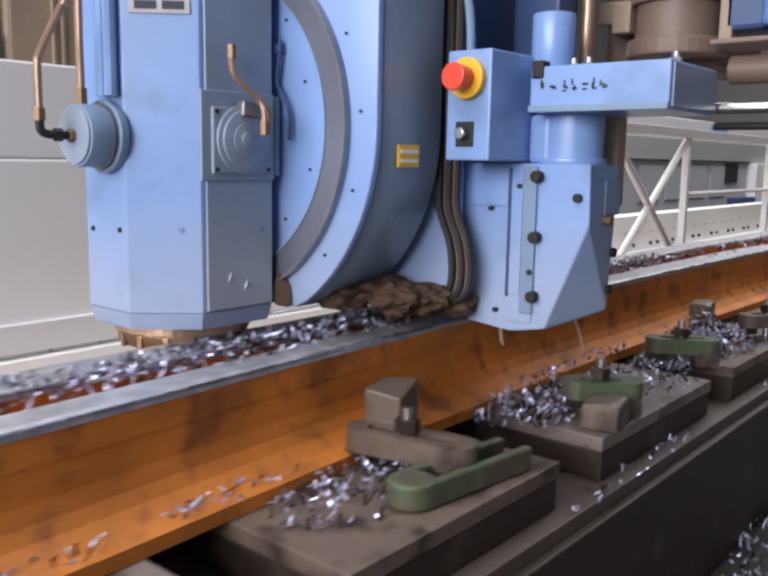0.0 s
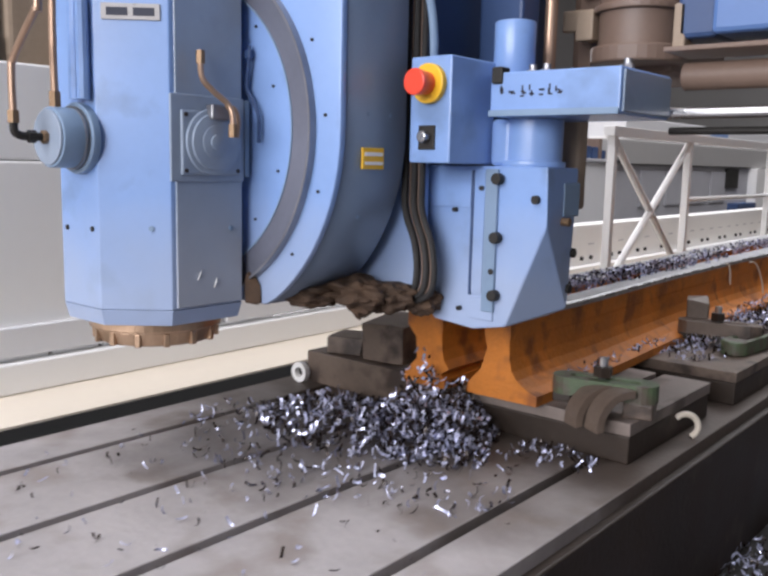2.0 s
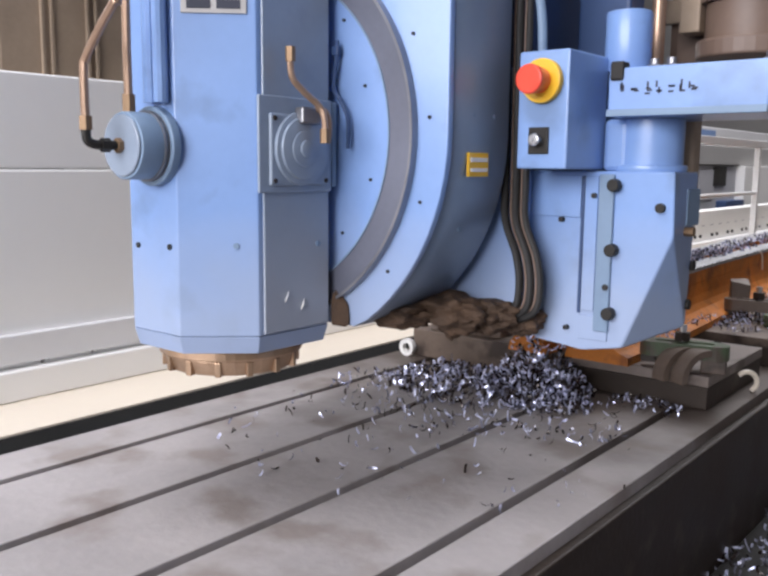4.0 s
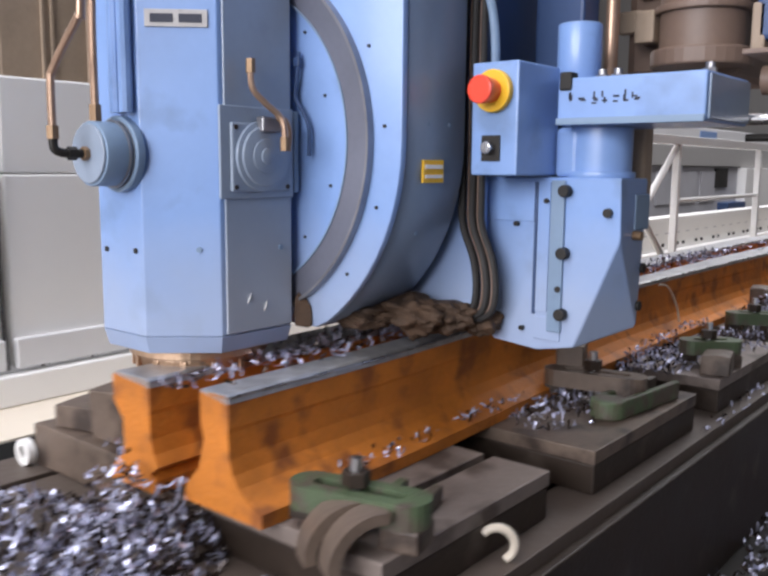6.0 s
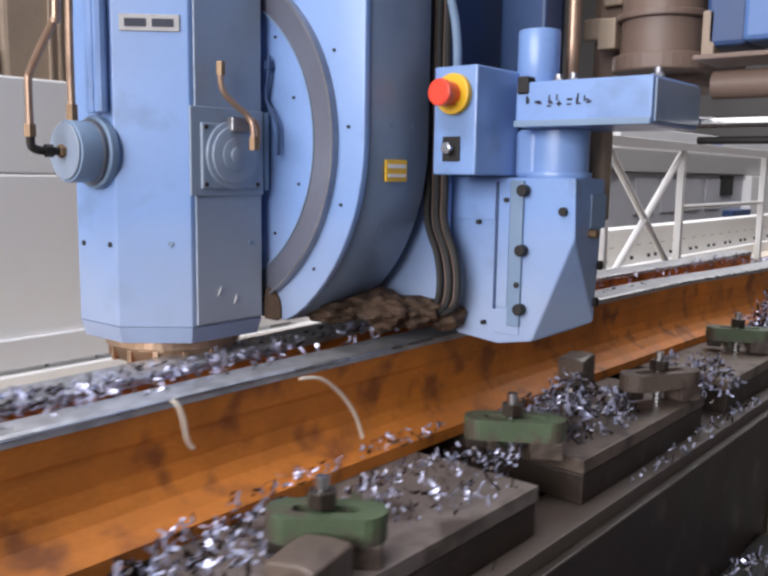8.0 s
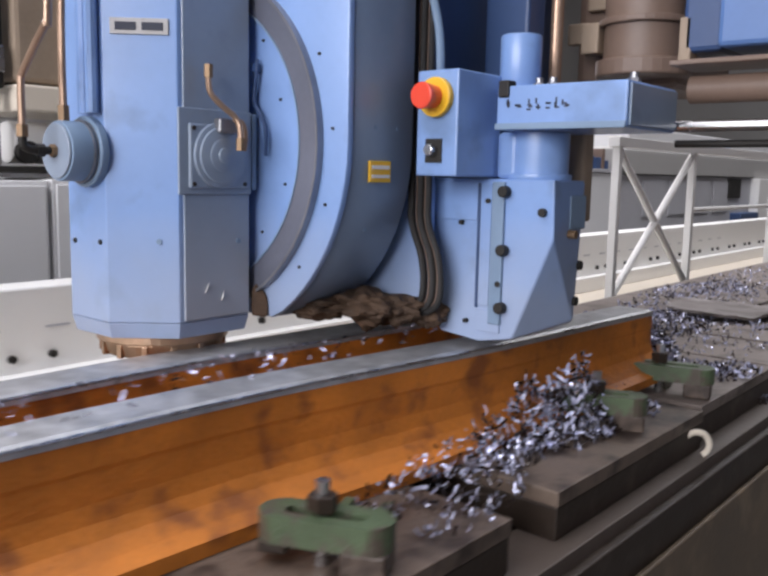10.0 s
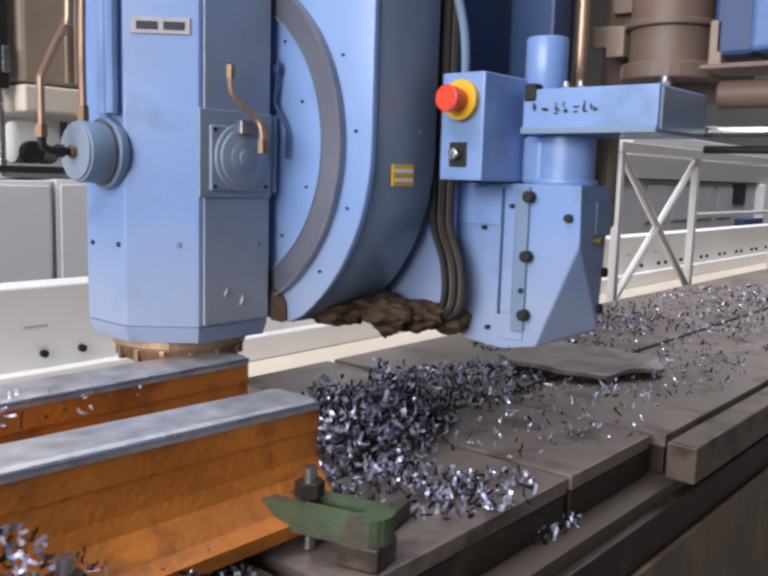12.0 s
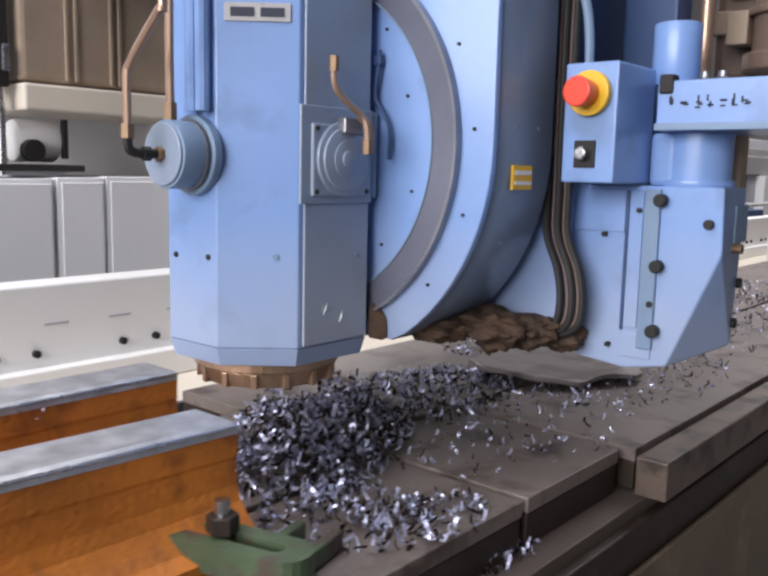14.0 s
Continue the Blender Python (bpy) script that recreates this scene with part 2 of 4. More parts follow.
def hull(pts, bevel=0.003, bm=None):
    own = bmesh.new()
    for p in pts:
        own.verts.new(p)
    bmesh.ops.convex_hull(own, input=own.verts[:])
    bmesh.ops.dissolve_limit(own, angle_limit=0.02, verts=own.verts[:], edges=own.edges[:])
    if bevel:
        bmesh.ops.bevel(own, geom=own.edges[:], offset=bevel, segments=2, affect="EDGES", profile=0.5)
    return merge(bm, own)


def spline(pts, steps=8):
    pts = [Vector(p) for p in pts]
    out = []
    for i in range(len(pts) - 1):
        a, b, c, d = pts[max(i - 1, 0)], pts[i], pts[i + 1], pts[min(i + 2, len(pts) - 1)]
        for k in range(steps):
            t = k / steps
            out.append(0.5 * (2 * b + (c - a) * t + (2 * a - 5 * b + 4 * c - d) * t * t + (3 * b - a - 3 * c + d) * t ** 3))
    return out + [pts[-1]]


def tube(pts, r, seg=10, bm=None, steps=8):
    own = bmesh.new()
    line = spline(pts, steps)
    rings, side = [], None
    for i, p in enumerate(line):
        way = (line[min(i + 1, len(line) - 1)] - line[max(i - 1, 0)]).normalized()
        if side is None:
            side = way.orthogonal().normalized()
        side = (side - way * side.dot(way)).normalized()
        up = way.cross(side)
        rings.append([own.verts.new(p + r * (math.cos(2 * math.pi * k / seg) * side + math.sin(2 * math.pi * k / seg) * up)) for k in range(seg)])
    for a, b in zip(rings, rings[1:]):
        for k in range(seg):
            own.faces.new((a[k], a[(k + 1) % seg], b[(k + 1) % seg], b[k]))
    own.faces.new(rings[0])
    own.faces.new(rings[-1])
    return merge(bm, own)


def ring_sector(cx, cz, r0, r1, y0, y1, a0, a1, seg=48, bm=None):
    """A slab bent round an axis along y."""
    own = bmesh.new()
    rows = []
    for i in range(seg + 1):
        a = radians(a0 + (a1 - a0) * i / seg)
        c, s = math.cos(a), math.sin(a)
        rows.append([own.verts.new((cx + r * c, y, cz + r * s)) for r, y in ((r0, y0), (r1, y0), (r1, y1), (r0, y1))])
    for a, b in zip(rows, rows[1:]):
        for k in range(4):
            own.faces.new((a[k], a[(k + 1) % 4], b[(k + 1) % 4], b[k]))
    own.faces.new(rows[0])
    own.faces.new(rows[-1])
    return merge(bm, own)


ON_TABLE = []


def rides(ob):
    """Marks a thing that travels with the machine table."""
    ON_TABLE.append(ob)
    return ob


# the hall
solid("floor", box(-13, 11, -10, 27, -0.2, 0, 0), FLOOR, "dark oily concrete workshop floor", "floor", kind="structure")
solid("wall_north", box(-13, 11, 27, 27.3, 0, 9, 0), HALLW, "pale plastered end wall of the workshop", "wall", kind="structure")
solid("wall_south", box(-13, 11, -10.3, -10, 0, 9, 0), HALLW, "pale plastered end wall of the workshop", "wall", kind="structure")
solid("wall_west", box(-13.3, -13, -10, 27, 0, 9, 0), HALLW, "pale plastered long wall of the workshop", "wall", kind="structure")
# unseen wall, dark so that little light bounces onto the head's +x sides
solid("wall_east", box(11, 11.3, -10, 27, 0, 9, 0), DARKWALL, "unseen long wall, dark brown to cut bounced light", "wall", kind="structure")
solid("ceiling", box(-13, 11, -10, 27, 9, 9.2, 0), HALLW, "pale workshop ceiling", "ceiling", kind="structure")


# ---- the table and what lies on it (place along y at the moment when the table stands at its zero) ----
T0, T1 = -3.0, 10.5
SLOTS = (-1.384, -1.14, -0.914, -0.669)


def machine_table():
    t = thing("machine_table", (-1.04, 3.0, 0.5), "long worn cast-iron planer table with T-slots and darker sides", "machine table")
    edges = [-1.518] + [v for s in SLOTS for v in (s - 0.011, s + 0.011)] + [-0.553]
    for a, b in zip(edges[::2], edges[1::2]):
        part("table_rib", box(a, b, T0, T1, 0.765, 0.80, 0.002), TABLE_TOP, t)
    # body and flank in a much darker iron than the top
    part("table_body", box(-1.515, -0.558, T0, T1, 0.62, 0.764, 0.004), IRON, t, "dark iron table body")
    part("side_ledge", box(-0.556, -0.535, T0, T1, 0.45, 0.775, 0.004), IRON, t, "dark table flank")
    part("side_skirt", box(-0.556, -0.53, 4.0, T1, 0.05, 0.448, 0.004), FLANK, t, "brown streaked side skirt")
    part("skirt_cover", box(-0.534, -0.522, 4.0, T1, 0.30, 0.70, 0.004), FLANK, t, "brown streaked cover strip")
    part("chip_gutter", box(-0.534, -0.10, T0, 3.95, 0.45, 0.47, 0.003), SOOT, t, "black chip gutter along the flank")
    part("table_core", box(-1.40, -0.60, T0, T1, 0.02, 0.618, 0.004), IRON, t)
    return rides(t)


def packer(x0, x1, y0, y1, z1=0.88, slot=True, finish=PACKER):
    """A raised iron packer block with a slot across its top."""
    p = thing("packer_block", ((x0 + x1) / 2, (y0 + y1) / 2, 0.80), "dark scuffed iron packer block bolted to the machine table", "packer block", "packer blocks")
    if slot and y1 - y0 > 0.3:
        m = (x0 + x1) / 2 + 0.06
        bm = box(x0, m - 0.009, y0, y1, z1 - 0.025, z1, 0.002)
        box(m + 0.009, x1, y0, y1, z1 - 0.025, z1, 0.002, bm)
        part("top_plate", bm, finish, p)
        # sides in a much darker iron than the top plate
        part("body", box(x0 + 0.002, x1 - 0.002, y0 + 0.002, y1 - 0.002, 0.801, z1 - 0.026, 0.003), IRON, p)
    else:
        part("body", box(x0, x1, y0, y1, 0.801, z1, 0.004), finish, p)
    return rides(p)


def rail_section(foot, base):
    """The outline of a rail, from its foot on the open side round its head to the inner side; base: how far the foot is raised."""
    k = 0.1685
    near = [(foot, 0), (foot, 0.020), (foot * 0.78, 0.029), (0.064, 0.044), (0.052, 0.06), (0.046, 0.082), (0.0445, 0.118), (0.046, 0.124), (0.0455, 0.163), (0.04, k)]
    inner = [(-0.04, k), (-0.045, 0.163), (-0.045, 0.125), (-0.022, 0.10), (-0.02, 0.055), (-0.05, 0.022), (-0.055, 0.0)]
    return [(a, base + b * (k - base) / k) for a, b in near + inner]


def rail(line, z, label, foot, foot_far, tip=1.0):
    """A rail drawn along a bent line of (y, x), resting at the height z, with a freshly milled band on its head; tip: how much of its inner head is left at the planed end."""
    ys = [y for y, x in line]
    n = 72
    path = []
    for i in range(n + 1):
        y = ys[0] + (ys[-1] - ys[0]) * i / n
        path.append((y, float(np.interp(y, ys, [x for _, x in line]))))
    sm = [path[0]] + [(b[0], (a[1] + 2 * b[1] + c[1]) / 4) for a, b, c in zip(path, path[1:], path[2:])] + [path[-1]]
    top = thing("rail", (sm[0][1], sm[0][0], z), label, "rail", "rails on the table")
    def left(y, a, b):
        grown = tip + (1 - tip) * min(1, max(0, (y - 2.4) / 1.6))
        return a * grown if a < 0 and b > 0.09 else a

    bm = bmesh.new()
    rows = []
    for y, x in sm:
        late = min(1, max(0, (y - 4.45) / 0.1))
        rise = 0.024 * min(1, max(0, (y - 4.6) / 0.7))
        rows.append([bm.verts.new((x + left(y, a, b), y, z + b)) for a, b in rail_section(foot + (foot_far - foot) * late, rise)])
    k = len(rows[0])
    for p, q in zip(rows, rows[1:]):
        for i in range(k):
            bm.faces.new((p[i], p[(i + 1) % k], q[(i + 1) % k], q[i]))
    bm.faces.new(rows[0])
    bm.faces.new(rows[-1])
    part("rail_body", bm, RUST, top)
    bm = bmesh.new()
    band = [(-0.042, 0.166), (-0.037, 0.1705), (0.037, 0.1705), (0.0452, 0.1665), (0.0472, 0.158), (0.043, 0.158)]
    rows = [[bm.verts.new((x + left(y, a, b), y, z + b)) for a, b in band] for y, x in sm]
    for p, q in zip(rows, rows[1:]):
        for i in range(len(band)):
            bm.faces.new((p[i], p[(i + 1) % len(band)], q[(i + 1) % len(band)], q[i]))
    bm.faces.new(rows[0])
    bm.faces.new(rows[-1])
    part("milled_head", bm, MILLED, top, "freshly milled bright steel rail head")
    # highlight along the near edge, added as a thin bright steel tube
    part("edge_highlight", tube([(x + 0.0455, y, z + 0.1665) for y, x in sm[::3]], 0.0024, 6, steps=3), STEEL, top, "bright steel line for the highlight on the milled edge")
    return rides(top)


def slotted(x, y, long, w, s, z0, z1):
    """A bar with rounded ends and a long slot through it."""
    bm = bmesh.new()
    rings = []
    for r, half in ((w, long / 2 - w), (s, long / 2 - w - 0.012)):
        pts = []
        for k in range(20):
            a = math.pi * (k + 0.5) / 10 - math.pi / 2
            pts.append((x + (half if math.cos(a) > 0 else -half) + r * math.cos(a), y + r * math.sin(a)))
        rings.append([[bm.verts.new((px, py, z)) for px, py in pts] for z in (z0, z1)])
    (ol, oh), (il, ih) = rings
    for k in range(20):
        j = (k + 1) % 20
        bm.faces.new((ol[k], ol[j], oh[j], oh[k]))
        bm.faces.new((il[j], il[k], ih[k], ih[j]))
        bm.faces.new((oh[k], oh[j], ih[j], ih[k]))
        bm.faces.new((ol[j], ol[k], il[k], il[j]))
    rim = [e for e in bm.edges if e.calc_face_angle(0) > 0.9]
    bmesh.ops.bevel(bm, geom=rim, offset=0.003, segments=2, affect="EDGES", profile=0.5)
    return bm


def clamp(x, y, turn, z=0.88, long=0.2, colour=None, label="chipped green painted steel clamp bar with stud and nut"):
    """A clamp bar that bridges from a heel block to the rail's foot, with its stud and nut."""
    c = thing("clamp", (x, y, z), label, "clamp", "clamps along the rails")
    w = 0.032
    part("bar", slotted(x, y, long, w, 0.011, z + 0.03, z + 0.064), colour or GREEN, c)
    part("heel_block", box(x + long / 2 - 0.06, x + long / 2 - 0.005, y - 0.028, y + 0.028, z, z + 0.03, 0.003), PACKER, c, "scuffed iron heel block")
    if not colour:
        for side in (-1, 1):
            part("channel_side", box(x + long / 2 - 0.075 + 0.027 * side - 0.008, x + long / 2 - 0.075 + 0.027 * side + 0.008, y + 0.03, y + 0.15, z, z + 0.026, 0.003), GREEN, c, "green painted channel side")
    part("toe", box(x - long / 2 + 0.004, x - long / 2 + 0.04, y - 0.02, y + 0.02, z + 0.012, z + 0.03, 0.003), IRON, c)
    part("stud", rod((x - 0.005, y, z), (x - 0.005, y, z + 0.105), 0.009, seg=12), STEEL, c, "threaded steel stud")
    part("nut", rod((x - 0.005, y, z + 0.067), (x - 0.005, y, z + 0.088), 0.019, seg=6, bevel=0.002), IRON, c)
    c.rotation_euler = (0, 0, radians(turn))
    return rides(c)


def chips(x, y, z, rx, ry, h, count, seed, size=0.016, still=False):
    """A heap of curled steel chips."""
    rnd = random.Random(seed)
    verts, faces = [], []
    for _ in range(count):
        a, d = rnd.uniform(0, 6.283), rnd.random() ** 0.56
        px, py = d * math.cos(a), d * math.sin(a)
        lump = 0.62 + 0.38 * math.sin(5.1 * px + seed) * math.cos(4.3 * py + 2 * seed)
        pz = h * lump * max(0.0, 1 - d * d) * rnd.uniform(0.2, 1.0) + 0.004
        L, W = size * rnd.uniform(0.5, 1.7), size * rnd.uniform(0.13, 0.34)
        curl = rnd.uniform(0.6, 3.6)
        m = Matrix.Translation((px * rx, py * ry, pz)) @ Euler((rnd.uniform(-1.5, 1.5), rnd.uniform(-1.5, 1.5), rnd.uniform(0, 6.28))).to_matrix().to_4x4()
        k = len(verts)
        for i in range(5):
            t = (i / 4 - 0.5) * curl
            r = L / curl
            for s in (-1, 1):
                verts.append(m @ Vector((r * math.sin(t), s * W / 2, r * (1 - math.cos(t)) + s * 0.1 * W)))
        faces += [(k + 2 * i, k + 2 * i + 1, k + 2 * i + 3, k + 2 * i + 2) for i in range(4)]
    me = bpy.data.meshes.new("chip_heap")
    me.from_pydata(verts, [], faces)
    me.materials.append(CHIP)
    ob = new("chip_heap", me)
    ob.location = (x, y, z)
    tagged(ob, "loose heap of bright curled steel milling chips", "metal chips", "chip heaps", "stuff")
    return ob if still else rides(ob)


def low_wall():
    """The white machine base beyond the table: a ledge, a low wall with bolts, and a tall cover over part of its length."""
    b = thing("machine_bed", (-2.0, 3.0, 0.0), "white sheet-metal machine bed with a cream ledge and bolts", "machine bed")
    part("ledge", box(-2.19, -1.90, T0, T1 + 8, 0.60, 0.706, 0.002), CREAM, b, "cream ledge plate")
    # black strip laid in where the gap beside the table is in shade
    part("gap_shade_strip", box(-1.899, -1.53, T0, T1 + 8, 0.60, 0.70, 0.002), GAP_BLACK, b, "black strip for the shade in the gap beside the table")
    part("plinth", box(-2.3, -1.6, T0, T1 + 8, 0.0, 0.598, 0), IRON, b, "dark plinth")
    part("wall", box(-2.32, -2.20, 3.93, T1 + 8, 0.60, 1.02, 0.006), WHITE, b)
    part("wall_foot", box(-2.199, -2.15, T0, T1 + 8, 0.707, 0.79, 0.005), WHITE, b)
    for i in range(30):
        part("slot_mark", box(-2.201, -2.198, 4.2 + i * 0.2, 4.27 + i * 0.2, 0.905, 0.911, 0), FARGREY, b)
    for i in range(38):
        y = 3.345 + i * 0.385
        for k in (0, 0.115):
            part("bolt", rod((-2.201, y + k, 0.83), (-2.186, y + k, 0.83), 0.0115, seg=8), SOOT, b)
    return rides(b)


def tall_cover(y0, y1):
    c = thing("machine_cover", (-2.3, (y0 + y1) / 2, 0.8), "tall white sheet-metal machine cover with a seam", "machine cover", "machine covers")
    part("lower_panel", box(-2.42, -2.196, y0, y1, 0.803, 1.327, 0.006), WHITE, c)
    part("upper_panel", box(-2.42, -2.203, y0, y1, 1.33, 1.585, 0.006), WHITE, c)
    part("skirt", box(-2.195, -2.17, y0, y1, 0.803, 0.885, 0.004), GREYP, c)
    if y0 < 0:
        for i, (a, w) in enumerate(((1.22, 0.02), (1.25, 0.012), (1.275, 0.025), (1.315, 0.012))):
            part("logo_bar", box(-2.204, -2.200, a, a + w, 1.385, 1.42, 0.001), DARK_AND_SHADED_BLUE, c, "plain blue logo shape")
        part("hose", tube([(-2.19, 1.40, 1.47), (-2.185, 1.45, 1.40), (-2.185, 1.49, 1.33), (-2.19, 1.497, 1.15), (-2.19, 1.497, 0.95), (-2.19, 1.505, 0.80)], 0.006), DARK, c, "black hose hanging along the seam")
    return rides(c)


machine_table()
low_wall()
tall_cover(-3.0, 1.495)
tall_cover(1.525, 3.92)
NEAR = [(1.15, -0.89), (1.5, -0.892), (2.0, -0.918), (2.6, -0.928), (3.5, -0.922), (4.2, -0.902), (4.7, -0.845), (5.3, -0.809)]
FARR = [(1.13, -1.04), (2.4, -1.045), (3.0, -1.09), (4.2, -1.115), (4.8, -1.075), (5.40, -1.07)]
rail(NEAR, 0.881, "orange rusted bent steel rail with a milled head, clamped on packers", 0.11, 0.10, 0.3)
rail(FARR, 0.881, "orange rusted steel rail lying behind another on the table", 0.055, 0.055)
packer(-0.95, -0.60, 1.18, 1.60, finish=WORN)
packer(-1.45, -0.97, 1.19, 1.62, slot=False)
for y0, y1 in ((1.73, 2.22), (2.37, 2.9), (3.05, 3.62), (3.78, 4.42), (4.55, 5.16)):
    packer(-1.25, -0.585, y0, y1, finish=WORN if y0 == 2.37 else PACKER)
packer(-1.25, -0.60, 5.19, 5.70, 0.88, finish=WORN)
packer(-1.45, -0.60, 5.715, 6.02, finish=WORN)
packer(-1.45, -0.58, 6.045, 8.2, finish=WORN)
packer(-1.45, -0.58, 8.23, 10.3, finish=WORN)
packer(-0.572, -0.515, 6.03, 8.2, 0.872, slot=False, finish=PACKER)
packer(-0.572, -0.515, 8.23, 10.3, 0.872, slot=False, finish=PACKER)
clamp(-0.676, 1.226, 14.6)
clamp(-0.725, 2.015, 12, long=0.21, colour=PACKER, label="scuffed brown steel clamp bar with stud and nut")
clamp(-0.657, 2.51, 38, long=0.15)
clamp(-0.69, 3.0, 33, long=0.17)
clamp(-0.64, 3.5, 62, long=0.19, colour=PACKER, label="scuffed brown steel clamp bar with stud and nut")
clamp(-0.68, 4.15, 25, long=0.17)
clamp(-0.70, 4.91, 26, long=0.18)
clamp(-0.71, 5.24, 15, z=0.882, long=0.22)


def channel(x, y, turn):
    """A green painted channel iron with rounded sides lying on a packer."""
    c = thing("channel_iron", (x, y, 0.88), "short green painted channel iron lying on a packer", "channel iron")
    for side in (-1, 1):
        part("channel_side", box(x - 0.115, x + 0.115, y + side * 0.026 - 0.008, y + side * 0.026 + 0.008, 0.881, 0.918, 0.004), GREEN, c)
    part("channel_web", rod((x - 0.112, y, 0.881), (x - 0.112, y, 0.917), 0.034, seg=24, bevel=0.004), GREEN, c)
    part("channel_floor", box(x - 0.075, x + 0.113, y - 0.0175, y + 0.0175, 0.881, 0.888, 0.002), IRON, c)
    c.rotation_euler = (0, 0, radians(turn))
    return rides(c)


channel(-0.645, 2.045, 84)


def stop_block(x, y, turn, size, z=0.88):
    """A worn iron block set on edge against a rail."""
    a, b, c = size
    rnd = random.Random(int(y * 100))
    bm = hull([(x + i * a * rnd.uniform(0.88, 1), y + j * b * rnd.uniform(0.88, 1), z + 0.001 + k * c * rnd.uniform(0.88, 1)) for i in (-1, 0.3, 1) for j in (-1, 0.2, 1) for k in (0, 1)], 0.003)
    ob = solid("stop_block", bm, PACKER, "worn brown iron stop block set against a rail", "stop block", (x, y, z), "stop blocks")
    ob.rotation_euler = (0, 0, radians(turn))
    return rides(ob)


stop_block(-0.805, 2.07, 20, (0.03, 0.05, 0.115))
stop_block(-1.24, 1.30, 8, (0.06, 0.09, 0.10))
stop_block(-1.36, 1.26, 15, (0.05, 0.05, 0.045))
stop_block(-0.80, 3.44, 10, (0.03, 0.045, 0.085))
stop_block(-0.615, 2.44, 12, (0.035, 0.045, 0.05))


def bent_strap(x, y, turn):
    """A flat bar bent into a quarter round that leans from a clamp to the packer's front."""
    bm = ring_sector(0, 0, 0.054, 0.069, -0.02, 0.02, 80, 185, 16)
    bmesh.ops.transform(bm, matrix=Matrix.Translation((x, y, 0.87)) @ pose(0, 0, 0, 0, 0, turn), verts=bm.verts)
    return rides(solid("bent_strap", bm, PACKER, "curved scuffed steel strap hanging from a clamp", "strap", (x, y, 0.81), "bent straps"))


bent_strap(-0.67, 1.205, 60)
bent_strap(-0.625, 1.20, 60)


def hook(x, y, z, turn, r=0.025):
    """A pale curved lifting hook lying against the table's flank."""
    bm = tube([(r * math.cos(radians(a)), 0, r * math.sin(radians(a)) + r) for a in range(-60, 160, 20)], 0.0065, 8, steps=3)
    bmesh.ops.transform(bm, matrix=Matrix.Translation((x, y, z)) @ pose(0, 0, 0, 0, 0, turn), verts=bm.verts)
    return rides(solid("lifting_hook", bm, CREAM, "pale curved lifting hook lying at the table's edge", "hook", (x, y, z), "lifting hooks", smooth=True))


hook(-0.585, 1.42, 0.80, 35)
hook(-0.575, 5.10, 0.80, 35)
bm = ring_sector(-1.46, 0.825, 0.013, 0.025, 1.17, 1.185, 0, 359.9, 28)
rides(solid("steel_ring", bm, WHITE, "bright steel ring standing at the far table edge", "ring", (-1.46, 1.18, 0.80)))
bm = bmesh.new()
rim = [i * math.pi / 20 for i in range(40)]
outline = [(-0.98 + 0.19 * (1 + 0.12 * math.sin(3 * a) + 0.05 * math.sin(7 * a)) * math.cos(a), 6.44 + 0.20 * (1 + 0.15 * math.sin(2 * a + 1) + 0.05 * math.sin(9 * a)) * math.sin(a)) for a in rim]
prism(outline, 0.885, 0.897, "z", 0.003, bm)
bmesh.ops.subdivide_edges(bm, edges=bm.edges[:], cuts=1)
for v in bm.verts:
    v.co.z += 0.012 * (1 + noise.noise(v.co * 9)) * min(1, (v.co - Vector((-0.98, 6.44, 0.89))).length / 0.2)
rides(solid("rubber_mat", bm, TABLE, "grey worn rubber mat thrown over the raised packers", "rubber mat", (-0.98, 6.44, 0.88)))

chips(-1.12, 1.0, 0.80, 0.24, 0.17, 0.07, 700, 1, 0.021)
chips(-0.98, 1.08, 0.80, 0.14, 0.13, 0.19, 760, 22, 0.02)
chips(-0.90, 0.99, 0.80, 0.10, 0.09, 0.05, 260, 28, 0.02)
chips(-1.06, 0.90, 0.80, 0.40, 0.26, 0.012, 420, 2, 0.017)
chips(-1.0, 0.66, 0.80, 0.46, 0.42, 0.004, 170, 29, 0.016)
chips(-0.72, 1.12, 0.80, 0.09, 0.06, 0.02, 90, 12)
chips(-0.93, 1.3, 1.05, 0.05, 0.2, 0.02, 90, 21)
chips(-0.74, 1.92, 0.88, 0.09, 0.16, 0.04, 200, 3)
chips(-0.76, 2.44, 0.88, 0.09, 0.17, 0.06, 300, 4, 0.02)
chips(-0.70, 2.80, 0.88, 0.10, 0.2, 0.05, 260, 5)
chips(-0.72, 3.25, 0.88, 0.11, 0.22, 0.10, 520, 9, 0.02)
chips(-0.66, 3.75, 0.86, 0.10, 0.2, 0.10, 400, 10, 0.02)
chips(-0.70, 4.4, 0.88, 0.10, 0.2, 0.06, 300, 16)
chips(-0.745, 4.84, 0.88, 0.10, 0.17, 0.17, 1300, 6, 0.019)
chips(-0.755, 4.62, 0.88, 0.08, 0.12, 0.07, 350, 53, 0.019)
chips(-0.72, 5.06, 0.88, 0.08, 0.08, 0.03, 160, 13)
chips(-0.93, 5.56, 0.88, 0.13, 0.15, 0.11, 1000, 7, 0.02)
chips(-1.04, 5.72, 0.88, 0.16, 0.18, 0.13, 1100, 23, 0.02)
chips(-1.06, 6.05, 0.88, 0.16, 0.26, 0.06, 700, 25, 0.019)
